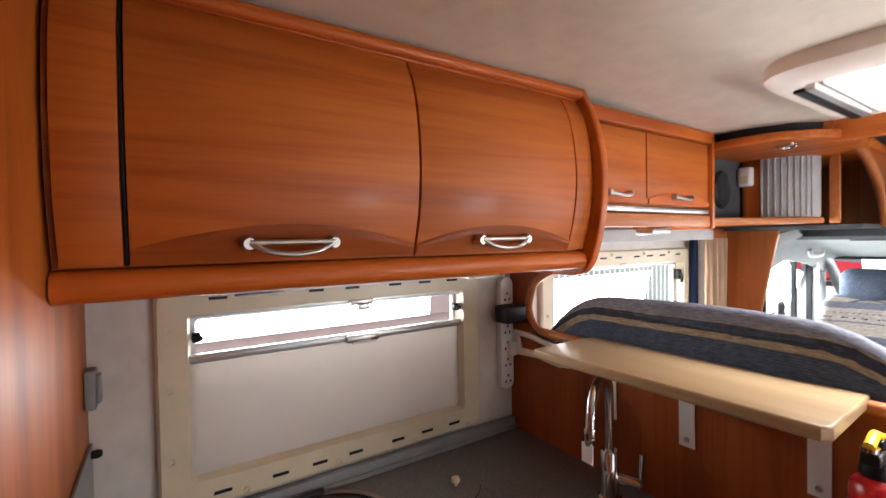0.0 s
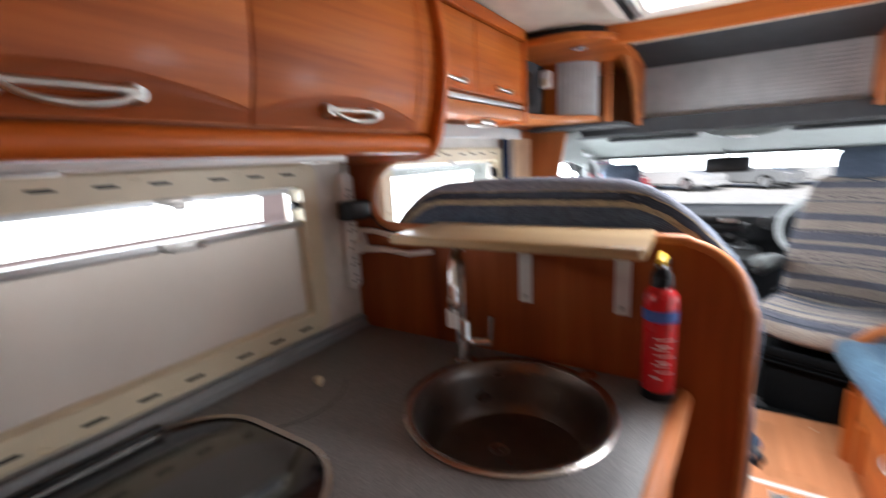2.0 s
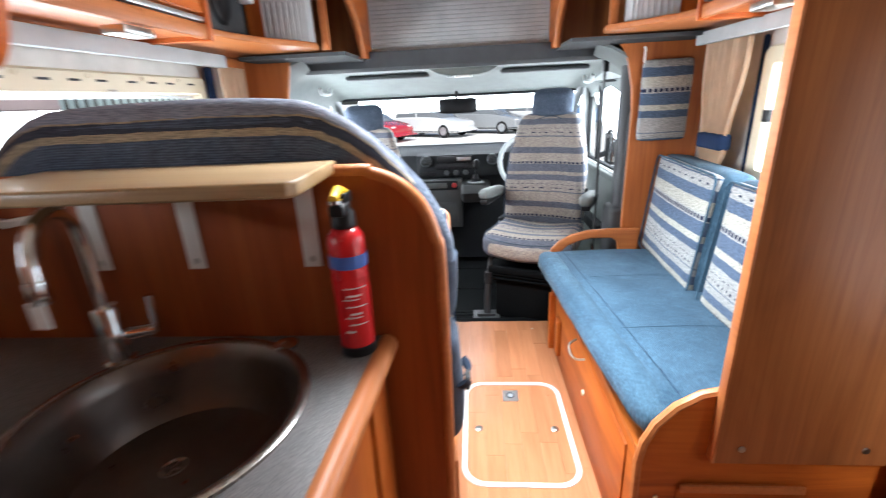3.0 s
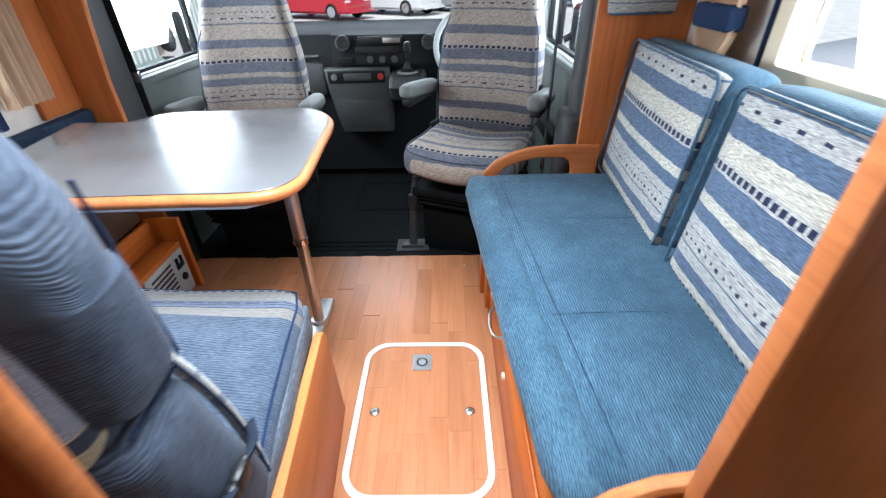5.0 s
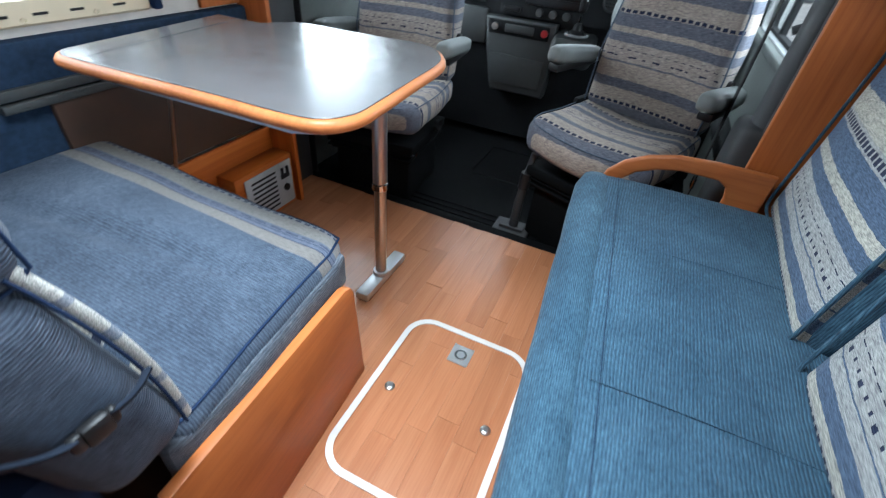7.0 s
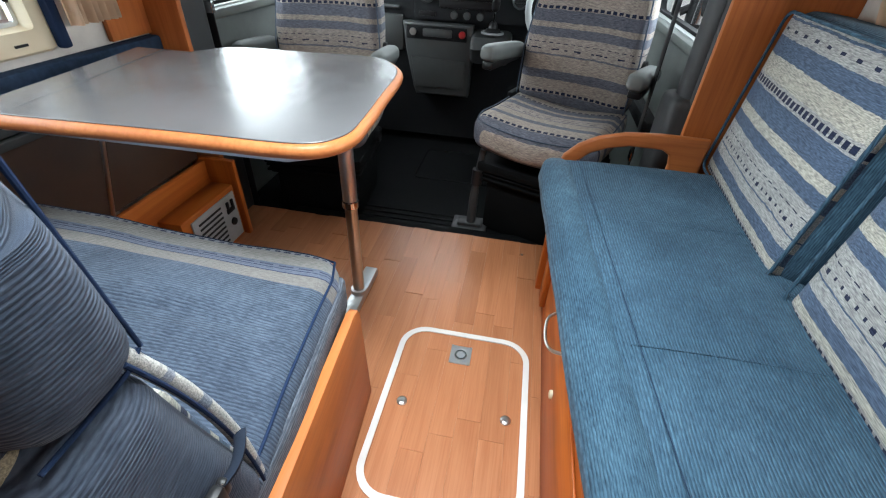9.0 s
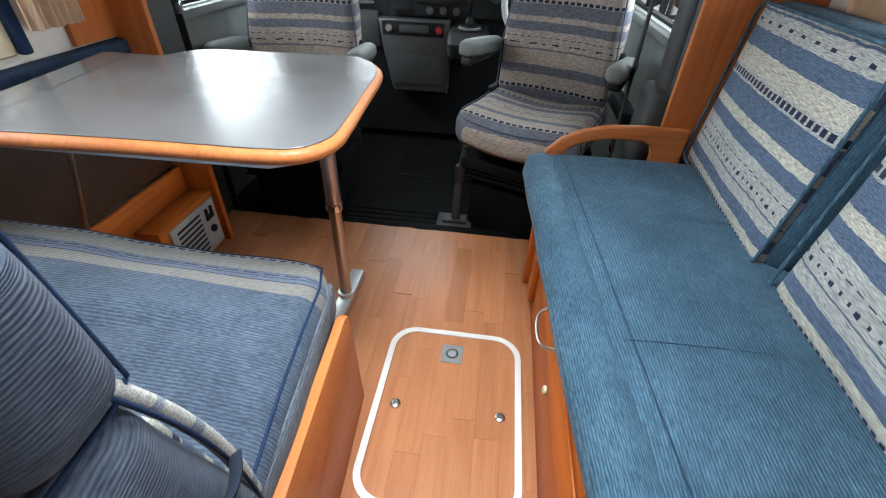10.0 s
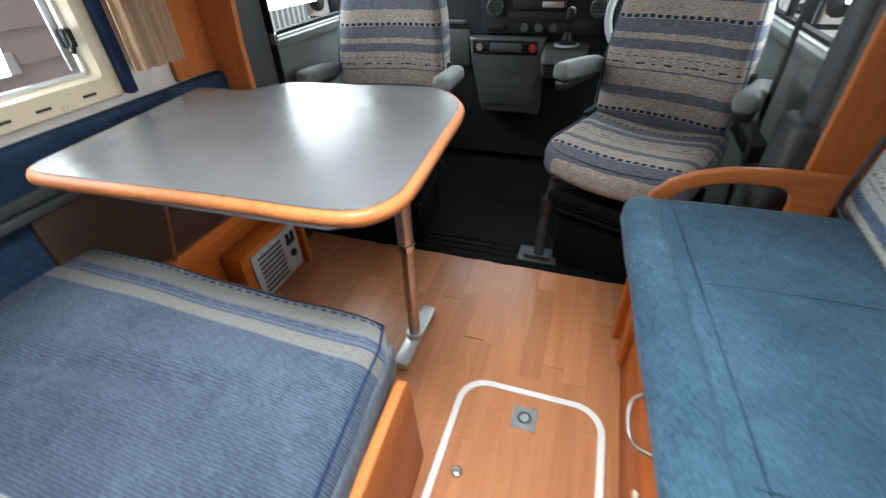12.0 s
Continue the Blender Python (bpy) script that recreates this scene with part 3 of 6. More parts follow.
w2 = acrylic_window("window_2", *WIN_D, 2.285, 1, "dinette window with cream surround and black catches")
x0, x1, z0, z1 = WIN_D
for xc, zc in ((x1 - 0.035, 0.93), (x1 - 0.03, 1.24)):
    part("catch", join(box(xc - 0.012, xc + 0.012, 2.268, 2.3, zc - 0.012, zc + 0.03, 0.004), tube([(xc, 2.272, zc + 0.025), (xc - 0.006, 2.258, zc), (xc - 0.02, 2.252, zc - 0.02)], 0.006, 8)), black_plastic, w2)
part("stay", box(x1 - 0.055, x1 - 0.04, 2.286, 2.296, z0 + 0.03, z1 - 0.03, 0.003), alu, w2)
part("latch", join(box(2.84, 2.9, 2.262, 2.282, z0 - 0.01, z0 + 0.01, 0.004), box(2.85, 2.89, 2.25, 2.264, z0 - 0.004, z0 + 0.014, 0.003)), satin_metal, w2)
part("latch", box(2.86, 2.9, 2.262, 2.282, z1 - 0.014, z1 + 0.004, 0.004), satin_metal, w2)

w3 = acrylic_window("window_3", *WIN_S, 0.225, -1, "sofa window with cream surround behind curtains")
x0, x1, z0, z1 = WIN_S
part("catch", box(x1 - 0.05, x1 - 0.02, 0.235, 0.262, 1.12, 1.16, 0.004), black_plastic, w3)

# rooflight
rl = thing("rooflight", (2.757, 1.24, 1.75), "open-blind rooflight in a cream moulded surround", "rooflight", kind="structure")
bm = bmesh.new()
loops = []
for (a, b, c, d, r), z in (((2.485, 3.03, 0.80, 1.69, 0.09), 1.785), ((2.485, 3.03, 0.80, 1.69, 0.09), 1.742), ((2.5, 3.015, 0.815, 1.675, 0.08), 1.727), ((2.545, 2.97, 0.865, 1.645, 0.03), 1.72), ((2.557, 2.958, 0.885, 1.595, 0.012), 1.727), ((2.557, 2.958, 0.885, 1.595, 0.012), 1.90)):
    loops.append([bm.verts.new((u, v, z)) for u, v in rrect(a, b, c, d, r)])
for p, q in zip(loops, loops[1:]):
    n = len(p)
    for i in range(n):
        bm.faces.new((p[i], p[(i + 1) % n], q[(i + 1) % n], q[i]))
bmesh.ops.recalc_face_normals(bm, faces=bm.faces)
part("surround", bm, rooflight_plastic, rl)
part("blind_slot", box(2.575, 2.97, 1.622, 1.64, 1.7145, 1.7215), black_plastic, rl)
part("blind_bar", join(box(2.56, 2.955, 1.598, 1.616, 1.712, 1.726, 0.003), box(2.56, 2.955, 1.583, 1.592, 1.718, 1.728, 0.003)), alu, rl)
pz = part("pane", box(2.54, 2.975, 0.87, 1.61, 1.885, 1.892), opal_glass, rl)
pz.visible_shadow = False

# tall wooden side of the wardrobe beside the kitchen, with a grey splash panel
tall = thing("tall_cupboard", (1.2, 1.9, 0.0), "tall cherry-veneered cupboard side beside the kitchen", "cupboard")
part("side_panel", box(0.7, 1.30, 1.42, 2.283, 0.0, 1.783, 0.002), wood_z, tall)
part("splash_panel", box(1.3012, 1.306, 1.75, 2.27, 0.85, 1.054, 0.001), grey_plastic, tall, "dark grey splash panel")
part("panel_knob", lathe([(0.007, 0), (0.008, 0.01), (0.005, 0.016), (0, 0.016)], (1.306, 2.25, 1.04), 12, "x"), black_plastic, tall)
part("striker", join(box(1.3012, 1.318, 2.225, 2.262, 1.125, 1.195, 0.004), box(1.318, 1.324, 2.23, 2.257, 1.135, 1.185, 0.002)), grey_plastic, tall, "grey plastic door striker")

# ---- kitchen ----
WT = 0.83
front = [(1.302, 1.735), (1.60, 1.73), (1.70, 1.722), (1.775, 1.695), (1.825, 1.65), (1.85, 1.6), (1.86, 1.53), (1.865, 1.47), (1.885, 1.446), (1.93, 1.43), (2.05, 1.424), (2.328, 1.41)]
front = [(p.x, p.y) for p in smooth_path([(a, b, 0) for a, b in front], 4)]


def holed_slab(outline, hole, z0, z1):
    """A flat slab with one round opening."""
    bm = bmesh.new()
    for z in (z0, z1):
        es = []
        for pts in (outline, hole):
            vs = [bm.verts.new((a, b, z)) for a, b in pts]
            es += [bm.edges.new((vs[i], vs[(i + 1) % len(vs)])) for i in range(len(vs))]
        bmesh.ops.triangle_fill(bm, use_beauty=True, edges=es)
    bm.verts.ensure_lookup_table()
    n, base_ = len(outline), 0
    half = len(outline) + len(hole)
    for off, m_ in ((0, len(outline)), (len(outline), len(hole))):
        for i in range(m_):
            a, b = off + i, off + (i + 1) % m_
            bm.faces.new([bm.verts[k] for k in (a, b, b + half, a + half)])
    bmesh.ops.recalc_face_normals(bm, faces=bm.faces)
    return bm


well = [(2.11 + 0.195 * math.cos(radians(a)), 1.695 + 0.195 * math.sin(radians(a))) for a in range(0, 360, 8)]
bm = holed_slab(front + [(2.328, 2.283), (1.302, 2.283)], well, WT - 0.034, WT)
solid_wt = thing("worktop", (1.8, 1.9, WT), "dark speckled laminate kitchen worktop with cherry lipping", "worktop")
part("slab", bm, worktop_laminate, solid_wt)
part("lipping", tube([(a, b - 0.004, WT - 0.018) for a, b in front], 0.021, 12), wood_edge, solid_wt, "rounded cherry front edge")
part("upstand", join(box(1.302, 2.327, 2.262, 2.284, WT, WT + 0.034, 0.005), box(1.302, 2.327, 2.256, 2.263, WT, WT + 0.012, 0.002)), grey_plastic, solid_wt, "grey plastic upstand")
for xc in (1.45, 1.78, 2.05, 2.27):
    part("screw_cap", lathe([(0.006, 0), (0.006, 0.002), (0, 0.003)], (xc, 2.2615, WT + 0.02), 10, "y"), mid_grey, solid_wt)

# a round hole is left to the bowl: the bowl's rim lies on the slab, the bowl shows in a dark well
sink = thing("sink", (2.11, 1.695, WT), "round dark stainless-steel sink set into the worktop", "sink")
prof_rim = [(0.208, 0.0), (0.208, 0.0045), (0.202, 0.007), (0.195, 0.006), (0.19, 0.002)]
part("rim", lathe(prof_rim, (2.11, 1.695, WT), 56), sink_rim_steel, sink)
BOWL = [(0.191, 0.003), (0.184, -0.006), (0.176, -0.03), (0.168, -0.085), (0.152, -0.112), (0.12, -0.123), (0.06, -0.128), (0.004, -0.13)]
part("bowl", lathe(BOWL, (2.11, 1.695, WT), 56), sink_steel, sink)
dr = part("drain", lathe([(0.019, -0.129), (0.02, -0.127), (0.015, -0.128), (0.014, -0.134), (0.0, -0.134)], (2.135, 1.73, WT), 24), chrome, sink)
part("drain_cross", join(box(2.121, 2.149, 1.728, 1.732, WT - 0.131, WT - 0.128), box(2.133, 2.137, 1.716, 1.744, WT - 0.131, WT - 0.128)), sink_rim_steel, dr)

tap = thing("tap", (2.244, 1.868, WT), "chrome swan-neck kitchen tap with side lever", "tap")
part("base", lathe([(0.026, 0), (0.026, 0.006), (0.02, 0.01), (0.02, 0.105), (0.017, 0.11), (0, 0.11)], (2.244, 1.868, WT), 24), chrome, tap)
neck = smooth_path([(2.244, 1.868, 0.935), (2.243, 1.867, 1.06), (2.225, 1.858, 1.1), (2.18, 1.84, 1.118), (2.125, 1.815, 1.105), (2.102, 1.804, 1.075), (2.095, 1.8, 1.045)], 5)
part("spout", tube(neck, 0.0098, 14), chrome, tap)
part("nozzle", lathe([(0.0105, 0), (0.0118, -0.004), (0.0118, -0.03), (0.0095, -0.034), (0, -0.034)], (2.0948, 1.8, 1.05), 18), chrome, tap)
part("lever_stem", tube([(2.25, 1.865, 0.88), (2.268, 1.82, 0.88), (2.272, 1.808, 0.88)], [0.012, 0.012, 0.014], 14), chrome, tap)
part("lever", tube([(2.271, 1.81, 0.875), (2.273, 1.809, 0.9), (2.276, 1.808, 0.945)], [0.006, 0.006, 0.008], 12), chrome, tap)
part("tag", box(2.085, 2.087, 1.788, 1.813, 0.985, 1.022), white_plastic, tap, "small white paper tag")

solid("sink_plug", lathe([(0.021, 0), (0.022, 0.006), (0.014, 0.01), (0.006, 0.012), (0.0, 0.018)], (2.292, 1.585, WT), 20), chrome, "small chrome plug lying on the worktop", "plug")
ball = thing("flap_knob", (1.99, 2.105, WT), "small cream ball knob on the worktop flap", "knob")
part("ball", lathe([(0.004, 0), (0.006, 0.004), (0.011, 0.012), (0.009, 0.02), (0, 0.0235)], (1.99, 2.105, WT), 16), cream_plastic, ball)
ring_pts = [(1.93 + 0.14 * math.cos(radians(a)), 2.16 + 0.14 * math.sin(radians(a)), WT + 0.0006) for a in range(195, 330, 9)]
part("groove", tube(ring_pts, 0.0011, 6), black_plastic, ball)

hob = thing("hob", (1.58, 2.02, WT), "hob under a black glass lid with chrome trim", "hob")
out = rrect(1.36, 1.828, 1.80, 2.245, 0.15, 10)
inn = rrect(1.372, 1.816, 1.812, 2.233, 0.14, 10)
inn2 = rrect(1.388, 1.80, 1.828, 2.217, 0.125, 10)
part("trim", ring(out, inn, "z", WT + 0.0005, WT + 0.012), sink_rim_steel, hob)
part("lid", prism(inn, "z", WT + 0.0005, WT + 0.010, 0.003), hob_black, hob, "black glass lid")
part("hinge", box(1.45, 1.72, 2.235, 2.252, WT + 0.001, WT + 0.018, 0.004), black_plastic, hob)

# base unit under the worktop
base = thing("kitchen_base_unit", (1.9, 1.8, 0.0), "cherry-veneered kitchen base unit with a curved recess", "cabinet")
part("body", ring([(a, b + 0.03) for a, b in front], [(a, b + 0.046) for a, b in front], "z", 0.0, WT - 0.035), wood_z, base)
part("door", box(1.95, 2.205, 1.42, 1.44, 0.1, 0.785, 0.004), wood_z, base)
part("door", box(2.212, 2.318, 1.413, 1.433, 0.1, 0.785, 0.004), wood_z, base)
part("catch_knob", lathe([(0.012, 0), (0.012, 0.01), (0.008, 0.016), (0, 0.016)], (1.925, 1.412, 0.77), 14, "y", 1, 1), satin_metal, base)

# bulkhead between kitchen and dinette
edge = [(2.284, 0.0), (2.284, 1.325), (2.11, 1.325), (2.15, 1.31), (2.19, 1.28), (2.21, 1.235), (2.212, 1.19), (2.19, 1.152), (2.14, 1.14), (1.9, 1.138), (1.46, 1.138), (1.41, 1.133), (1.363, 1.113), (1.327, 1.075), (1.307, 1.02), (1.299, 0.95), (1.30, 0.5), (1.302, 0.0)]
bulk = thing("bulkhead_panel", (2.34, 1.8, 0.0), "cherry-veneered partition with a rounded top corner", "partition", kind="structure")
arc = [(p.y, p.z) for p in smooth_path([(0, a, b) for a, b in edge[2:]], 4)]
part("board", prism(edge[:2] + [q for q in arc[:-1]] + [edge[-1]], "x", 2.33, 2.35), wood_partition_shaded, bulk)
part("edging", tube([(2.34, a, b) for a, b in arc[28:]], 0.0125, 10), wood_edge, bulk, "rounded beech edging")
part("edging", tube([(2.34, a, b) for a, b in arc[:29]], 0.0125, 10), wood_edge, bulk, "rounded beech edging")

# flip-up board on brackets
flap = thing("extension_shelf", (2.25, 1.72, 1.135), "pale bamboo worktop extension shelf on white brackets", "shelf")
part("board", prism([(2.142, 1.47), (2.155, 1.46), (2.352, 1.468), (2.352, 1.995), (2.137, 1.99)], "z", 1.135, 1.157, 0.005, 3), wood_shelf, flap)
for yc in (1.925, 1.742, 1.525):
    b = part("bracket", join(box(2.3265, 2.3295, yc - 0.016, yc + 0.016, 0.972, 1.134, 0.001), box(2.21, 2.3265, yc - 0.016, yc + 0.016, 1.131, 1.1345, 0.001)), white_steel, flap, "white steel angle bracket")
    part("screw", lathe([(0.006, 0), (0.005, -0.002), (0, -0.0025)], (2.3265, yc, 0.987), 10, "x"), satin_metal, b)

wire = thing("spice_rack", (2.3, 2.1, 1.06), "white plastic-coated bracket on the partition", "bracket")
part("arm", prism([(2.262, 1.135), (2.262, 1.07), (2.25, 1.062), (2.16, 1.068), (2.08, 1.06), (2.0, 1.074), (2.0, 1.086), (2.08, 1.076), (2.16, 1.084), (2.23, 1.084), (2.24, 1.12), (2.2, 1.12), (2.1, 1.105), (1.99, 1.105), (1.99, 1.118), (2.11, 1.12), (2.2, 1.135)], "x", 2.316, 2.3285, 0.002), white_plastic, wire)
part("hook", box(2.295, 2.316, 2.238, 2.262, 1.06, 1.1, 0.005), white_plastic, wire)

# power strip and charger
strip = thing("power_strip", (2.295, 2.284, 0.96), "white six-way socket strip fixed upright to the wall", "power strip")
st = part("body", prism(rrect(2.272, 2.322, 0.957, 1.295, 0.02), "y", 2.262, 2.284, 0.004), white_plastic, strip)
for i in range(6):
    z = 0.985 + i * 0.05
    for dx, dz in ((0, 0.012), (-0.009, -0.006), (0.009, -0.006)):
        part("socket_slot", box(2.297 + dx - 0.0025, 2.297 + dx + 0.0025, 2.2608, 2.2625, z + dz - 0.0035, z + dz + 0.0035), black_plastic, st)
part("cable", tube(smooth_path([(2.295, 2.272, 1.295), (2.298, 2.27, 1.315), (2.312, 2.26, 1.325), (2.32, 2.24, 1.332)], 5), 0.0035, 8), white_plastic, strip)
charger = thing("charger", (2.285, 2.245, 1.19), "black plug-in charger with thin lead", "charger")
part("body", box(2.243, 2.328, 2.205, 2.2605, 1.165, 1.218, 0.01, 3), black_plastic, charger)
part("lead", tube(smooth_path([(2.325, 2.22, 1.185), (2.328, 2.19, 1.15), (2.326, 2.15, 1.13), (2.325, 2.08, 1.128), (2.34, 2.03, 1.146), (2.36, 2.0, 1.15)], 6), 0.0022, 6), black_plastic, charger)

# fire extinguisher
ext = thing("fire_extinguisher", (2.285, 1.44, WT), "red fire extinguisher with a black valve and yellow pin", "fire extinguisher")
ex, ey = 2.285, 1.447
body = part("cylinder", lathe([(0, 0.012), (0.026, 0.012), (0.031, 0.018), (0.031, 0.2), (0.029, 0.215), (0.02, 0.226), (0.014, 0.228), (0, 0.228)], (ex, ey, WT), 32), red_paint, ext)
part("foot_ring", lathe([(0.032, 0.0), (0.033, 0.002), (0.033, 0.016), (0.031, 0.018), (0, 0.018)], (ex, ey, WT), 32), black_plastic, ext)
part("valve", join(lathe([(0.017, 0.226), (0.02, 0.23), (0.019, 0.25), (0.014, 0.258), (0.0, 0.258)], (ex, ey, WT), 20), box(ex - 0.034, ex + 0.012, ey - 0.012, ey + 0.012, WT + 0.25, WT + 0.268, 0.004), box(ex - 0.006, ex + 0.034, ey - 0.009, ey + 0.009, WT + 0.262, WT + 0.282, 0.004)), black_plastic, ext)
part("handle", tube([(ex - 0.036, ey, WT + 0.28), (ex - 0.01, ey, WT + 0.29), (ex + 0.03, ey, WT + 0.275)], 0.007, 10), yellow_plastic, ext, "yellow safety pin and handle")
part("gauge", lathe([(0.011, 0), (0.011, 0.006), (0, 0.007)], (ex - 0.03, ey, WT + 0.272), 16), chrome, ext)
part("label_band", lathe([(0.0314, 0.162), (0.0316, 0.164), (0.0316, 0.182), (0.0314, 0.184)], (ex, ey, WT), 32), label_blue, body, "blue and white label band")
for i in range(8):
    z = 0.05 + i * 0.011 + (i % 3) * 0.002
    a0 = 165 + (i * 37) % 23
    pts = [(ex + 0.0316 * math.cos(radians(a)), ey + 0.0316 * math.sin(radians(a)), WT + z) for a in range(a0, a0 + 34 + (i * 29) % 41, 7)]
    part("print_line", tube(pts, 0.0011 if i % 3 else 0.0019, 4), label_white, body)
part("strap", lathe([(0.0318, 0.142), (0.0322, 0.145), (0.0318, 0.148)], (ex, ey, WT), 32), red_paint, body)
part("hose_clip", box(ex + 0.02, 2.3295, ey - 0.02, ey + 0.02, WT + 0.12, WT + 0.15, 0.003), black_plastic, ext)

# curved overhead cabinet
XA, XB = 1.302, 2.30
prof = smooth_path([(0, 2.0, 1.762), (0, 1.967, 1.70), (0, 1.95, 1.62), (0, 1.946, 1.54), (0, 1.955, 1.46), (0, 1.978, 1.382)], 6)
prof = [(p.y, p.z) for p in prof]
over = thing("overhead_cabinet", (1.8, 2.15, 1.33), "curved cherry overhead kitchen cabinet with satin handles", "cabinet")
inner = [(a + 0.02, b) for a, b in prof]
part("body", prism(inner + [(1.998, 1.36), (2.284, 1.345), (2.284, 1.783), (2.02, 1.783)], "x", XA, XB - 0.002), wood_x, over)


def curved_front(x0, x1, lo=0.0, hi=1.0, proud=0.0):
    """A bent slab that follows the cabinet's bulge between two heights."""
    za, zb = 1.384, 1.752
    pts = []
    for i in range(19):
        z = za + (zb - za) * (lo + (hi - lo) * i / 18)
        for (a, b), (c, d) in zip(prof, prof[1:]):
            if d <= z <= b:
                y = a + (c - a) * (b - z) / (b - d + 1e-9)
                break
        pts.append((y - proud, z))
    back = [(y + 0.016 + proud, z) for y, z in pts[::-1]]
    return prism(pts + back, "x", x0, x1, 0.0022)


def bow_handle(parent, xc, zc, y, span=0.115, name="handle"):
    """A bowed satin bar between two round feet."""
    h = span / 2
    bar = smooth_path([(xc - h, y - 0.02, zc + 0.004), (xc - h * 0.6, y - 0.027, zc - 0.009), (xc, y - 0.029, zc - 0.014), (xc + h * 0.6, y - 0.027, zc - 0.009), (xc + h, y - 0.02, zc + 0.004)], 6)
    feet = []
    for s in (-1, 1):
        feet.append(tube([(xc + s * h, y, zc + 0.004), (xc + s * h, y - 0.014, zc + 0.004), (xc + s * h, y - 0.023, zc + 0.003)], [0.012, 0.011, 0.0085], 14))
    return part(name, join(tube(bar, 0.0042, 10), tube([(xc - h, y - 0.021, zc + 0.005), (xc, y - 0.026, zc + 0.005), (xc + h, y - 0.021, zc + 0.005)], 0.0045, 10), *feet), satin_metal, parent, "satin bow handle")


d0 = part("filler_strip", curved_front(1.311, 1.3775), wood_x, over)
# black strip added in the gap to stand in for its shade
part("gap_seal", curved_front(1.378, 1.3835, 0, 1, -0.006), black_plastic, over, "black strip standing in for the gap's shade")
d1 = part("door", curved_front(1.384, 1.816), wood_x, over)
d2 = part("door", curved_front(1.820, 2.238), wood_x, over)
d3 = part("filler_strip", curved_front(2.241, 2.298), wood_x, over)
for d, xa, xb in ((d1, 1.386, 1.814), (d2, 1.822, 2.236)):
    bm = bmesh.new()
    rows = []
    for i in range(25):
        u = i / 24
        x = xa + (xb - xa) * u
        top = 1.406 + 0.035 * math.sin(math.pi * u) ** 0.9
        row = []
        for j in range(6):
            z = 1.386 + (top - 1.386) * j / 5
            for (a, b), (c, e) in zip(prof, prof[1:]):
                if e <= z <= b:
                    y = a + (c - a) * (b - z) / (b - e + 1e-9)
                    break
            row.append(bm.verts.new((x, y - 0.004 + (0.003 if j == 5 else 0), z)))
        rows.append(row)
    for p, q in zip(rows, rows[1:]):
        for j in range(5):
            bm.faces.new((p[j], q[j], q[j + 1], p[j + 1]))
    bmesh.ops.solidify(bm, geom=bm.faces[:], thickness=0.004)
    bmesh.ops.recalc_face_normals(bm, faces=bm.faces)
    part("arched_rail", bm, wood_arch, d, "reddish arched rail", 50)
    bow_handle(d, 1.591 if d is d1 else 2.02, 1.408, 1.966, 0.127 if d is d1 else 0.123)
part("pelmet", tube([(XA, 1.993, 1.359), (1.6, 1.992, 1.359), (XB, 1.99, 1.357)], 0.0225, 16), wood_arch, over, "rounded bottom rail")
part("cornice", join(tube([(XA, 1.992, 1.768), (XB, 1.985, 1.768)], 0.013, 12), box(XA, XB, 1.99, 2.02, 1.752, 1.783, 0.004)), wood_arch, over, "moulded top rail")
cap = smooth_path([(0, 1.985, 1.783), (0, 1.945, 1.70), (0, 1.922, 1.60), (0, 1.922, 1.49), (0, 1.945, 1.38), (0, 1.975, 1.328), (0, 2.02, 1.315)], 5)
part("end_panel", prism([(p.y, p.z) for p in cap] + [(2.284, 1.318), (2.284, 1.783)], "x", XB, XB + 0.024, 0.006, 3), wood_arch, over, "shaped end panel")
part("underside_light", box(1.5, 2.1, 2.06, 2.1, 1.326, 1.343, 0.004), white_plastic, over)
for xc in (1.56, 2.05):
    part("lamp_lens", box(xc - 0.04, xc + 0.04, 2.052, 2.1, 1.322, 1.327, 0.002), satin_metal, over)


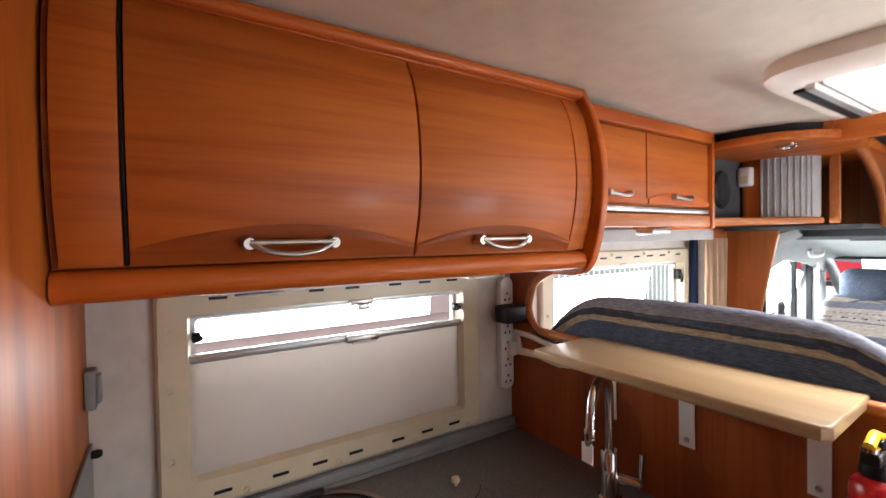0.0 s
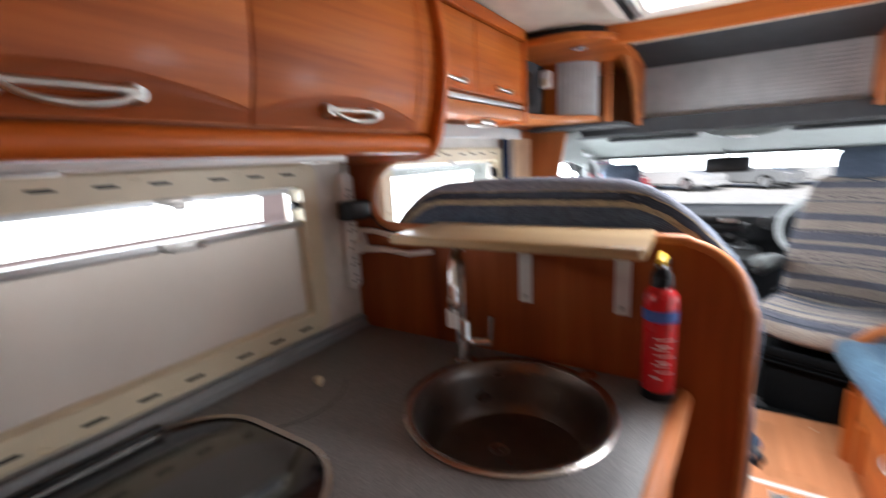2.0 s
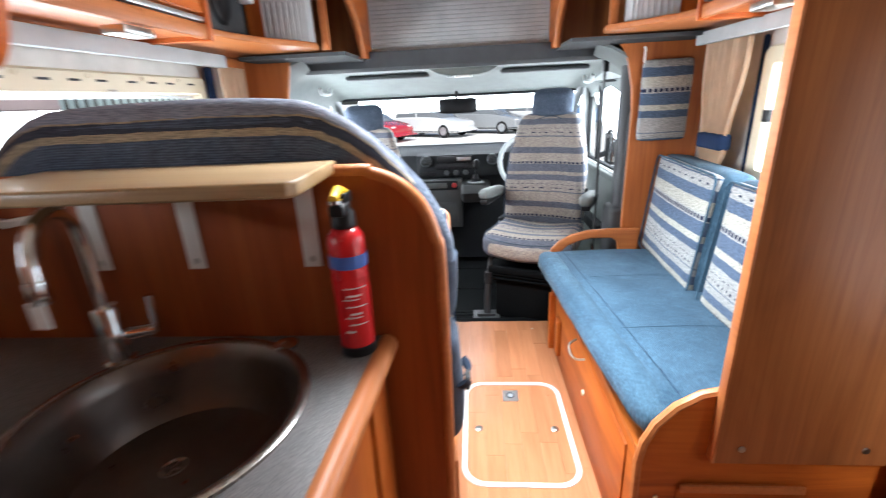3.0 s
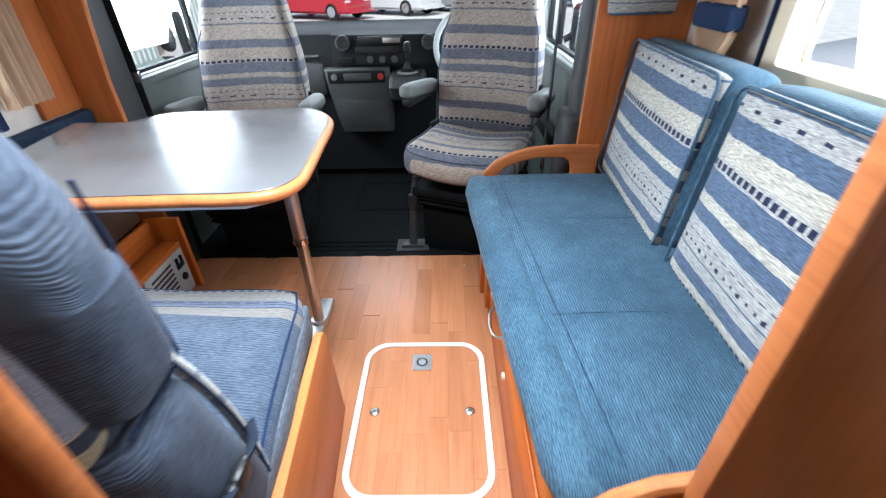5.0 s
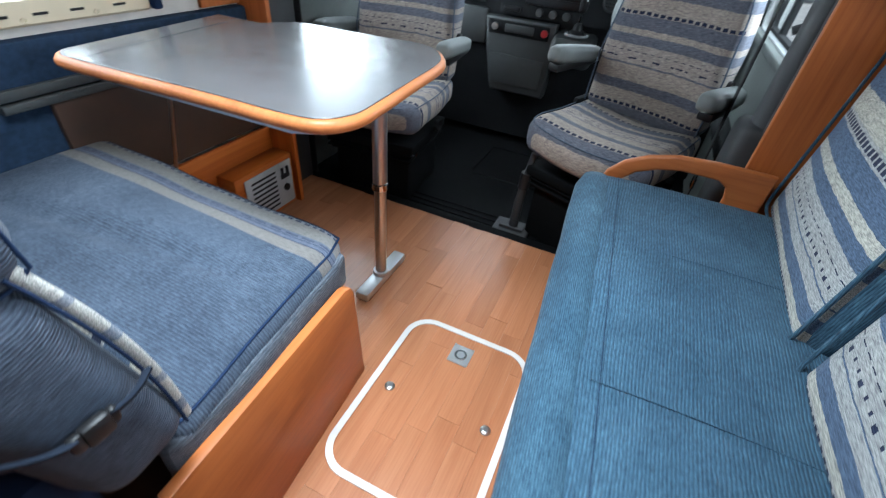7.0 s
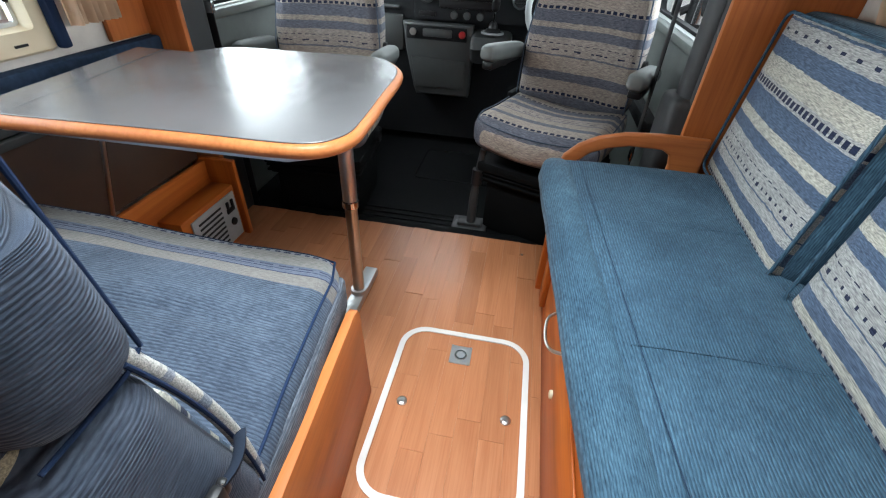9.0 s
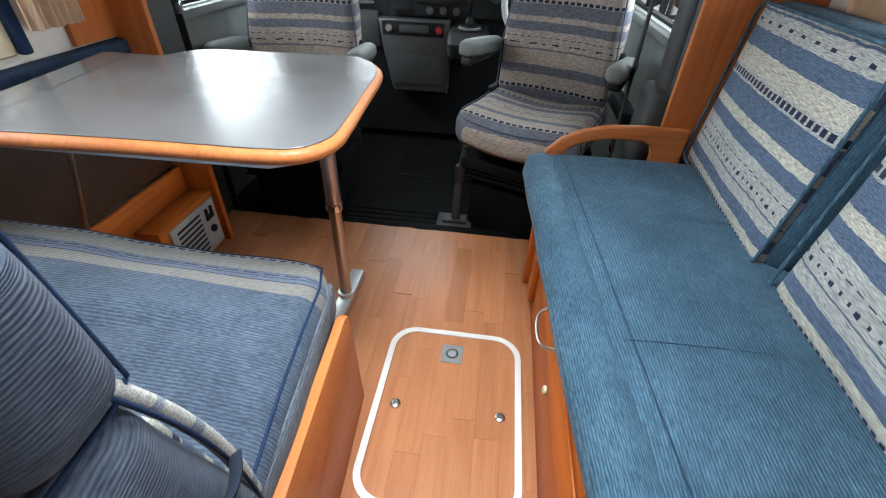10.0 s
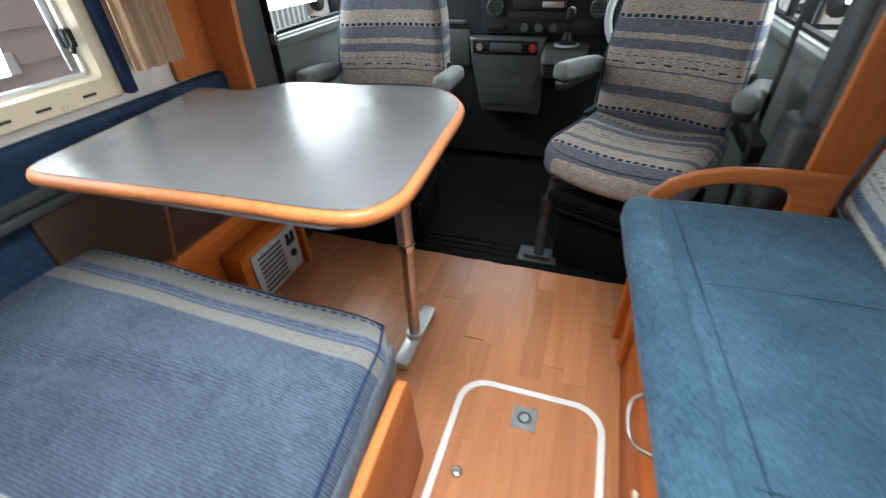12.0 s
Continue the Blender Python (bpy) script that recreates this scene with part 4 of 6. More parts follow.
def flat_cabinet(x0, x1, xm, y, s, label):
    """Overhead cabinet with two flat doors. s=+1: against the left wall, doors face -y."""
    c = thing("overhead_cabinet", ((x0 + x1) / 2, y, 1.44), label, "cabinet")
    yb = 2.284 if s > 0 else 0.226
    part("body", box(x0, x1, min(y + s * 0.022, yb), max(y + s * 0.022, yb), 1.45, 1.753, 0.002), wood_x, c)
    for a, b in ((x0 + 0.004, xm - 0.002), (xm + 0.002, x1 - 0.022)):
        d = part("door", box(a, b, min(y, y + s * 0.02), max(y, y + s * 0.02), 1.505, 1.715, 0.004), wood_x, c)
        pts = [(a + 0.003 + (b - a - 0.006) * i / 16, 1.522 + 0.028 * math.sin(math.pi * i / 16)) for i in range(17)]
        part("arched_rail", prism(pts + [(b - 0.003, 1.508), (a + 0.003, 1.508)], "y", y - s * 0.004, y - s * 0.0005), wood_arch, d)
        xc = (a + b) / 2
        hz = 1.532
        bar = smooth_path([(xc - 0.045, y - s * 0.014, hz), (xc, y - s * 0.028, hz - 0.008), (xc + 0.045, y - s * 0.014, hz)], 6)
        feet = [tube([(xc + k * 0.045, y - s * 0.001, hz), (xc + k * 0.045, y - s * 0.018, hz)], [0.01, 0.008], 12) for k in (-1, 1)]
        part("handle", join(tube(bar, 0.0055, 8), *feet), satin_metal, d, "satin bow handle")
    part("light_strip", box(x0, x1 - 0.02, min(y - s * 0.002, y + s * 0.02), max(y - s * 0.002, y + s * 0.02), 1.484, 1.498, 0.002), alu, c, "grey metal strip")
    part("pelmet", box(x0, x1, min(y - s * 0.004, y + s * 0.02), max(y - s * 0.004, y + s * 0.02), 1.44, 1.48, 0.007), wood_edge, c, "rounded bottom rail")
    part("cornice", box(x0, x1 + 0.005, min(y - s * 0.012, y + s * 0.02), max(y - s * 0.012, y + s * 0.02), 1.718, 1.757, 0.007), wood_arch, c)
    part("end_panel", box(x1 - 0.018, x1, min(y - s * 0.012, yb), max(y - s * 0.012, yb), 1.435, 1.754, 0.005), wood_arch, c)
    part("reading_lamp", join(box(x0 + 0.33, x0 + 0.43, min(y + s * 0.01, y + s * 0.07), max(y + s * 0.01, y + s * 0.07), 1.418, 1.439, 0.006)), satin_metal, c, "small chrome reading lamp")
    part("curtain_rail", box(x0, x1 + 0.4, min(y + s * 0.18, y + s * 0.205), max(y + s * 0.18, y + s * 0.205), 1.395, 1.44, 0.003), mid_grey, c, "grey curtain rail")
    return c


flat_cabinet(2.326, 2.985, 2.61, 2.0, 1, "cherry overhead cabinet with two arched doors above the dinette")
flat_cabinet(2.50, 3.17, 2.83, 0.53, -1, "cherry overhead cabinet with two arched doors above the sofa")


# ---- lounge ----
def slanted(bm, pivot, angle, axis="Y"):
    return move(bm, Matrix.Translation(pivot) @ Matrix.Rotation(radians(angle), 4, axis))


def loop_pipe(parent, pts, r, mat, name="piping", n=5, label=""):
    return part(name, tube(smooth_path(pts, n, True), r, 8, True), mat, parent, label)


# sofa along the right wall
sofa = thing("sofa", (3.05, 0.6, 0.0), "blue corduroy side sofa with striped back cushions", "sofa")
part("base", box(2.476, 3.60, 0.826, 0.846, 0.0, 0.39, 0.002), wood_x, sofa, "cherry base front")
part("seat_board", box(2.476, 3.64, 0.25, 0.846, 0.385, 0.404), wood_x, sofa)
part("base_end", box(3.60, 3.622, 0.25, 0.862, 0.06, 0.39, 0.003), wood_z, sofa)
part("leg", box(3.595, 3.64, 0.842, 0.872, 0.0, 0.30, 0.004), wood_z, sofa)
fl = part("flap", box(3.43, 3.5, 0.846, 0.866, 0.06, 0.24, 0.005), wood_z, sofa, "small folding wooden support")
part("door", box(2.56, 3.40, 0.8465, 0.852, 0.06, 0.36, 0.002), wood_x, sofa)
hb = smooth_path([(3.13, 0.852, 0.335), (3.11, 0.882, 0.325), (3.06, 0.89, 0.32), (3.01, 0.882, 0.325), (2.99, 0.852, 0.335)], 5)
part("handle", tube(hb, 0.0042, 8), satin_metal, sofa, "satin metal bow handle")
part("lock", lathe([(0.011, 0), (0.011, 0.006), (0.007, 0.008), (0, 0.008)], (2.98, 0.852, 0.20), 14, "y", 1, 1), cream_plastic, sofa, "round push lock")


def sofa_seat_shape(q):
    p = q + Vector((3.06, 0.624, 0.479))
    if q.y > 0:
        p.y += 0.045 * (q.x / 0.58) * (q.y / 0.26)
    p.z -= 0.012 * max(0, q.y / 0.26) ** 3
    return p


seat = part("seat_cushion", pillow(1.165, 0.50, 0.115, 0.045, (0, 0.004, 0.012), 22, 0.004, sofa_seat_shape), sofa_blue, sofa, "mid-blue corduroy seat cushion")


part("front_panel", pillow(1.166, 0.105, 0.117, 0.046, (0, 0.004, 0.006), 16, 0.003, lambda q: q + Vector((3.06, 0.8455 + 0.046 * q.x / 0.58 - 0.035 * max(0, -q.z / 0.06) * (1 if q.y > 0 else 0), 0.481 - 0.012 * max(0, (q.y + 0.2) / 0.26) ** 3))), sofa_nap, seat, "brushed velour front edge")
for xs in (3.258, 2.852):
    part("seam", tube([(xs, 0.42 + 0.0245 * i, 0.5425 + 0.0055 * math.sin(math.pi * min(1, i / 15))) for i in range(16)], 0.0008, 6), sofa_nap, seat)
part("seam", tube([(2.52 + i * 0.09, 0.746 + 0.0071 * i, 0.5425 if 0 < i < 12 else 0.535) for i in range(13)], 0.0009, 6), wall_blue, seat)


def back_cushion(parent, x0, x1, material, y, yaw):
    """A striped back cushion, leaning on the wall, with a plain blue border."""
    w, h, t = x1 - x0, 0.452, 0.17
    turn = Matrix.Translation(((x0 + x1) / 2, y, 0.52)) @ Matrix.Rotation(radians(yaw), 4, "Z") @ Matrix.Rotation(radians(6), 4, "X")
    core = pillow(w, t - 0.02, h, 0.05, (0, 0.012, 0.004), 16, 0.004)
    move(core, turn @ Matrix.Translation((0, -0.079, h / 2)))
    c = part("back_cushion", core, sofa_nap, parent, "blue-bordered back cushion")
    face = pillow(w - 0.03, 0.03, h - 0.02, 0.014, (0, 0.02, 0), 16, 0.003)
    move(face, turn @ Matrix.Translation((0, -0.018, h / 2)))
    part("striped_face", face, material, c, "cream and blue striped weave")
    rim = rrect(-w / 2 + 0.009, w / 2 - 0.009, 0.01, h - 0.01, 0.03, 4)
    part("piping", tube([turn @ Vector((u, 0.001, v)) for u, v in rim], 0.0042, 8, True), sofa_nap, c)
    return c


back_cushion(sofa, 3.098, 3.69, sofa_stripe, 0.462, -3.5)
back_cushion(sofa, 2.50, 3.047, sofa_stripe, 0.478, 0)
arm = [(0.46, 0.62), (0.60, 0.622), (0.70, 0.615), (0.775, 0.595), (0.83, 0.565), (0.868, 0.525), (0.88, 0.49), (0.88, 0.40), (0.84, 0.40), (0.838, 0.48), (0.82, 0.51), (0.79, 0.54), (0.74, 0.562), (0.68, 0.575), (0.585, 0.575), (0.56, 0.56), (0.553, 0.53), (0.555, 0.40), (0.46, 0.40)]
part("armrest", prism(arm, "x", 3.645, 3.669, 0.008, 3), wood_warm_y, sofa, "curved cherry armrest with an open loop")

endp = thing("sofa_end_panel", (2.465, 0.6, 0.0), "rounded cherry end panel of the sofa", "panel", kind="structure")
ep = [(0.85, 0.0), (0.856, 0.40), (0.848, 0.455), (0.825, 0.51), (0.785, 0.558), (0.735, 0.59), (0.68, 0.603), (0.23, 0.603), (0.23, 0.0)]
part("board", prism(ep, "x", 2.455, 2.475, 0.002), wood_y, endp)
part("edging", tube([(2.465, a, b) for a, b in ep[:7]], 0.012, 8), wood_edge, endp)
part("hatch_door", prism(rrect(0.47, 0.765, 0.07, 0.345, 0.02), "x", 2.449, 2.4545, 0.002), wood_y, endp, "small cherry locker door")
part("hatch_lip", box(2.442, 2.449, 0.475, 0.76, 0.325, 0.347, 0.003), wood_edge, endp)
part("knob", lathe([(0.009, 0), (0.01, -0.008), (0.006, -0.013), (0, -0.013)], (2.449, 0.54, 0.23), 14, "x"), satin_metal, endp)
part("knob", lathe([(0.005, 0), (0.005, -0.003), (0, -0.003)], (2.4545, 0.81, 0.30), 10, "x"), satin_metal, endp)

ward = thing("wardrobe_board", (2.44, 0.5, 0.43), "dark cherry upright board beside the entrance", "panel", kind="structure")
part("board", box(2.43, 2.4545, 0.305, 0.703, 0.43, 1.783, 0.002), wood_dark, ward)
part("edging", box(2.429, 2.4555, 0.703, 0.709, 0.43, 1.783, 0.002), wood_edge, ward)
for yc in (0.65, 0.39):
    part("screw", lathe([(0.008, 0), (0.007, -0.003), (0, -0.0035)], (2.43, yc, 0.472), 12, "x"), satin_metal, ward)

# entrance door frame and open door
dfr = thing("door_1", (1.9, 0.2, 0.0), "cream entrance door with rounded window, in a grey sealed frame", "door", kind="structure")
part("frame_post", box(2.40, 2.428, 0.228, 0.31, 0.0, 1.75, 0.004), grey_plastic, dfr, "grey frame with rubber seal")
part("seal", tube([(2.397, 0.29, 0.02), (2.397, 0.29, 1.74)], 0.007, 8), satin_metal, dfr)
leaf = part("door_leaf", pierced("y", 0.192, 0.222, 1.425, 2.395, 0.40, 1.715, ((1.66, 2.30, 0.60, 1.40),)), cream_plastic, dfr, "cream moulded door liner")
part("lower_panel", box(1.425, 2.395, 0.192, 0.226, 0.025, 0.397, 0.004), brown_ply, dfr, "dark lower door panel")
part("window_surround", ring(rrect(1.60, 2.36, 0.54, 1.46, 0.09, 8), rrect(1.665, 2.295, 0.605, 1.395, 0.06, 8), "y", 0.2225, 0.236), white_plastic, leaf, "white rounded window surround")
dpn = part("door_pane", box(1.65, 2.31, 0.196, 0.2, 0.59, 1.41), pane_glass, leaf)
dpn.visible_shadow = False
part("frame_post", box(1.392, 1.42, 0.228, 0.27, 0.0, 1.75, 0.004), grey_plastic, dfr)
part("frame_head", box(1.42, 2.40, 0.228, 0.27, 1.722, 1.75, 0.004), grey_plastic, dfr)
part("sill", box(1.42, 2.40, 0.18, 0.30, 0.0, 0.018, 0.003), alu, dfr)

# wooden posts at the front of the living area
post_r = thing("wall_post", (3.72, 0.4, 0.0), "cherry upright panel between sofa and cab", "panel", kind="structure")
part("board", prism([(0.226, 0.0), (0.526, 0.0), (0.526, 1.15), (0.535, 1.25), (0.56, 1.36), (0.61, 1.452), (0.226, 1.452)], "x", 3.70, 3.722, 0.004), wood_daylit_z, post_r)
post_l = thing("wall_post", (3.69, 2.2, 0.0), "cherry upright panel between dinette and cab", "panel", kind="structure")
part("board", prism([(2.284, 0.0), (2.147, 0.0), (2.147, 0.85), (2.128, 1.05), (2.098, 1.22), (2.07, 1.36), (2.05, 1.452), (2.284, 1.452)], "x", 3.694, 3.716, 0.004), wood_daylit_z, post_l)
part("knob", lathe([(0.006, 0), (0.008, -0.007), (0, -0.011)], (3.694, 2.2, 1.2), 12, "x"), wood_edge, post_l)

part("return_board", box(3.53, 3.692, 2.266, 2.284, 0.77, 1.452, 0.003), wood_daylit_z, post_l)

# striped pouch on the post
pouch = thing("wall_pouch", (3.69, 0.4, 1.02), "striped padded pouch hanging on the post", "pouch")
pb = pillow(0.04, 0.205, 0.335, 0.015, (0.012, 0, 0), 10, 0.003)
move(pb, Matrix.Translation((3.676, 0.402, 1.192)))
part("pad", pb, striped("pouch_stripe", STRIPES, 0.42, 2, 0.55, DASH[:2], 1), pouch)
part("hook", tube(smooth_path([(3.694, 0.5, 1.41), (3.68, 0.5, 1.405), (3.675, 0.502, 1.37), (3.677, 0.5, 1.35)], 5), 0.005, 8), white_plastic, pouch)


def curtain(x0, x1, y, s, z0, z1, tie):
    """A gathered curtain with a navy tie band."""
    c = thing("curtain", ((x0 + x1) / 2, y, z0), "peach cloth curtain gathered by a navy band" if tie > z0 else "peach cloth curtain hanging beside the dinette window", "curtain")

    def sheet(za, zb, off=0.0):
        bm = bmesh.new()
        rows = []
        for i in range(13):
            z = za + (zb - za) * i / 12
            k = 1 - 0.45 * math.exp(-((z - tie) / 0.16) ** 2) - (0.3 if z < tie - 0.05 else 0.0)
            row = []
            for j in range(61):
                u = j / 60
                x = (x0 + x1) / 2 + (u - 0.5) * (x1 - x0) * k
                row.append(bm.verts.new((x, y + 0.014 * math.sin(u * 44) + 0.006 * math.sin(u * 19 + z * 3) - off * s, z)))
            rows.append(row)
        for p, q in zip(rows, rows[1:]):
            for j in range(60):
                bm.faces.new((p[j], p[j + 1], q[j + 1], q[j]))
        bmesh.ops.solidify(bm, geom=bm.faces[:], thickness=0.0015)
        bmesh.ops.recalc_face_normals(bm, faces=bm.faces)
        return bm

    part("cloth", sheet(z0, z1), curtain_cloth, c, "", 80)
    if tie < z0:
        return c
    w = (x1 - x0) * 0.55
    part("tie_band", box((x0 + x1) / 2 - w / 2 - 0.004, (x0 + x1) / 2 + w / 2 + 0.004, y - 0.026, y + 0.026, tie - 0.03, tie + 0.03, 0.012, 3), navy_cloth, c, "navy tie band")
    return c


curtain(3.36, 3.52, 2.20, 1, 0.845, 1.40, 0.3)
curtain(3.275, 3.575, 0.30, -1, 0.80, 1.405, 1.04)
solid("curtain_trim", box(3.343, 3.372, 2.235, 2.263, 0.79, 1.40, 0.008), navy_cloth, "navy padded strip beside the dinette window", "trim", kind="structure")
solid("curtain_trim", box(3.298, 3.312, 0.226, 0.247, 0.80, 1.40, 0.008), navy_cloth, "navy padded strip beside the sofa window", "trim", kind="structure")

# blue-lined lower wall behind the dinette and sofa
solid("wall_lining", box(2.352, 3.692, 2.238, 2.284, 0.336, 0.766, 0.01), wall_blue, "dark blue carpet-lined lower wall", "wall lining", kind="structure")
solid("wall_lining", box(2.476, 3.698, 0.227, 0.255, 0.39, 0.86, 0.008), wall_vinyl, "pale vinyl wall lining behind the sofa", "wall lining", kind="structure")
railb = thing("table_rail", (2.95, 2.23, 0.64), "dark grey table mounting rail on the wall", "rail")
part("rail", join(box(2.865, 3.48, 2.222, 2.2385, 0.645, 0.67, 0.002), box(2.865, 3.48, 2.212, 2.2385, 0.62, 0.64, 0.002)), dash_grey, railb)

strap_blue = plain("dark_blue_webbing", (0.013, 0.018, 0.03), 0.9, bump=0.5, bscale=400)

# dinette bench
bench = thing("dinette_bench", (2.75, 1.8, 0.0), "slate-blue corduroy dinette bench with a wooden side", "bench")
side_board = prism([(2.468, 0.0), (3.031, 0.0), (3.0, 0.345), (2.988, 0.368), (2.962, 0.38), (2.468, 0.388)], "y", 1.30, 1.322, 0.003)
for v in side_board.verts:  # the board stands at a slight angle to the aisle
    v.co.y += 0.075 * (v.co.x - 2.6)
part("side_panel", side_board, wood_daylit_x, bench, "cherry side panel")
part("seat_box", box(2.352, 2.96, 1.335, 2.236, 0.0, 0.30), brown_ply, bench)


def bench_shape(q):
    p = q + Vector((2.795, 1.79, 0.395))
    d = max(0.0, q.x - 0.19) * max(0.0, -q.y - 0.375)  # the front corner is rounded in plan
    p.x -= 2.2 * d
    p.y += 2.2 * d
    p.y += (0.004 + 0.105 * (p.x - 2.6)) * (0.5 - q.y / 0.93)
    p.z += 0.03 * (q.y / 0.465 + 1) / 2
    p.z -= 0.018 * math.exp(-((q.x + 0.03 + 0.12 * q.y) / 0.024) ** 2) * max(0.0, 1 - (q.y / 0.44) ** 2) * (1 if q.z > 0 else 0)
    p.z += 0.014 * math.sin(q.x * 16 + 1.2) * math.exp(-((q.y + 0.1) / 0.3) ** 2) * (1 if q.z > 0 else 0)
    return p


part("bedding_roll", move(pillow(0.09, 0.9, 0.30, 0.04, (0, 0, 0.01), 12, 0.006), Matrix.Translation((2.395, 1.80, 0.38))), navy_cloth, bench, "folded navy blanket behind the cushion")
bc = part("seat_cushion", pillow(0.56, 0.93, 0.135, 0.04, (0.01, 0.006, 0.02), 44, 0.006, bench_shape), bench_blue, bench, "slate-blue seat cushion with banded front")
sidep = part("cushion_border", pillow(0.525, 0.036, 0.10, 0.017, (0, 0.009, 0), 10, 0.003, lambda q: q + Vector((2.768, 1.343 + 0.10 * (q.x + 0.168), 0.384))), border_grey, bc, "grey corduroy border")
part("piping", tube([bench_shape(lumped((-0.25 + 0.518 * i / 20, -0.4533, 0.0558), 0.006)) for i in range(21)], 0.003, 8), navy_cloth, bc)
part("piping", tube([bench_shape(lumped((0.2685, -0.453 + 0.9 * i / 30, 0.0558), 0.006)) for i in range(31)], 0.0026, 8), navy_cloth, bc)

dk, tan = (0.012, 0.014, 0.022), (0.30, 0.235, 0.155)
BACK = striped("bench_back_stripe", [(0, dk), (0.395, tan), (0.422, dk), (0.437, tan), (0.52, (0.035, 0.04, 0.058)), (0.566, tan), (0.574, (0.2, 0.205, 0.245)), (0.9, dk)], 0.40, 2, 0.0, ((0.398, 0.42, 0.034, 0.6),), 1, 0.85)


def droop(q):
    """The cushion's top falls away towards both ends."""
    k = max(0.0, abs(q.y) - 0.21) / 0.19
    return Vector((q.x, q.y, q.z - 0.10 * k * k * max(0.0, min(1.0, q.z / 0.2 + 0.3))))


low_m = Matrix.Translation((2.452, 1.755, 0.645)) @ Matrix.Rotation(radians(-12), 4, "Y")
lb = part("back_cushion", move(pillow(0.135, 0.955, 0.335, 0.045, (0.015, 0.008, 0.004), 18, 0.005), low_m), bench_grey, bench, "slate-grey lower back cushion")
up_m = Matrix.Translation((2.422, 1.757, 1.01)) @ Matrix.Rotation(radians(-6), 4, "Y")
ub = part("head_cushion", move(pillow(0.112, 0.95, 0.425, 0.045, (0.012, 0.008, 0.03), 20, 0.005, droop), up_m), bench_grey, bench, "slate-grey upper back cushion")
rear_m = Matrix.Translation((2.388, 1.765, 1.005))
part("rear_face", move(pillow(0.06, 0.895, 0.46, 0.029, (0.008, 0, 0.03), 20, 0.003, droop), rear_m), BACK, ub, "sand and navy banded weave")
edge_weave = striped("pale_herringbone_weave", [(0.0, (0.36, 0.355, 0.335)), (0.3, (0.17, 0.195, 0.24)), (0.42, (0.38, 0.375, 0.35)), (0.72, (0.2, 0.22, 0.26)), (0.8, (0.36, 0.355, 0.335))], 0.17, 2, 0.2, (), 1)
part("face_edge", tube([low_m @ Vector((0.06 + 0.016 * (1 - (z / 0.165) ** 2), -0.4575, z)) for z in (-0.155, -0.12, -0.08, -0.04, 0.0, 0.04, 0.08, 0.12, 0.16, 0.2)], 0.0085, 10), edge_weave, lb, "striped weave edge")
part("piping", tube(smooth_path([low_m @ Vector((0.053 + 0.014 * (1 - (z / 0.165) ** 2), -0.4695, z)) for z in (-0.155, -0.1, -0.05, 0.0, 0.05, 0.1, 0.15, 0.175)], 4), 0.0023, 8), navy_cloth, lb)
part("piping", tube(smooth_path([up_m @ droop(Vector((0.046, -0.464, z))) for z in (-0.195, -0.12, -0.04, 0.04, 0.12, 0.19)], 5), 0.0021, 8), navy_cloth, ub)
part("piping", tube(smooth_path([up_m @ Vector((x, -0.464, z)) for x, z in ((-0.05, -0.202), (0.0, -0.204), (0.03, -0.203), (0.044, -0.195))], 5), 0.0021, 8), navy_cloth, ub)
part("striped_face", move(pillow(0.034, 0.89, 0.24, 0.015, (0.012, 0, 0), 14, 0.003), low_m @ Matrix.Translation((0.056, 0.0, -0.03))), sofa_stripe, lb, "striped front of the cushion")
st2 = part("strap", tube(smooth_path([(2.36, 1.268, 0.70), (2.39, 1.262, 0.672), (2.412, 1.26, 0.655), (2.428, 1.262, 0.647)], 5), 0.013, 8, False, 0.3), strap_blue, bench, "dark blue webbing strap with buckle")
part("strap_loop", tube(smooth_path([(2.468, 1.262, 0.645), (2.485, 1.258, 0.648), (2.502, 1.262, 0.649), (2.52, 1.272, 0.65)], 5), 0.011, 8, False, 0.35), strap_blue, bench, "ribbed blue webbing end")
part("buckle", join(box(2.436, 2.466, 1.252, 1.266, 0.628, 0.658, 0.005), box(2.424, 2.438, 1.254, 1.265, 0.632, 0.656, 0.004), box(2.464, 2.474, 1.254, 1.265, 0.634, 0.656, 0.004)), black_plastic, st2)

# table
table = thing("dinette_table", (3.3, 1.75, 0.0), "grey laminate dinette table with cherry edging", "table")
tp = smooth_path([(3.497, 2.165, 0), (3.2, 2.127, 0), (2.99, 2.099, 0), (2.956, 2.081, 0), (2.943, 2.045, 0), (2.945, 1.9, 0), (2.96, 1.6, 0), (2.966, 1.44, 0), (2.985, 1.365, 0), (3.04, 1.328, 0), (3.12, 1.325, 0), (3.3, 1.336, 0), (3.46, 1.347, 0), (3.54, 1.37, 0), (3.61, 1.425, 0), (3.635, 1.5, 0), (3.618, 1.7, 0), (3.60, 1.905, 0), (3.50, 1.995, 0)], 5)


def shrink(pts, d, cx=3.29, cy=1.77):
    """The outline drawn in towards the middle of the table."""
    return [(x + (cx - x) / max(0.2, math.hypot(cx - x, cy - y)) * d, y + (cy - y) / max(0.2, math.hypot(cx - x, cy - y)) * d) for x, y in pts]


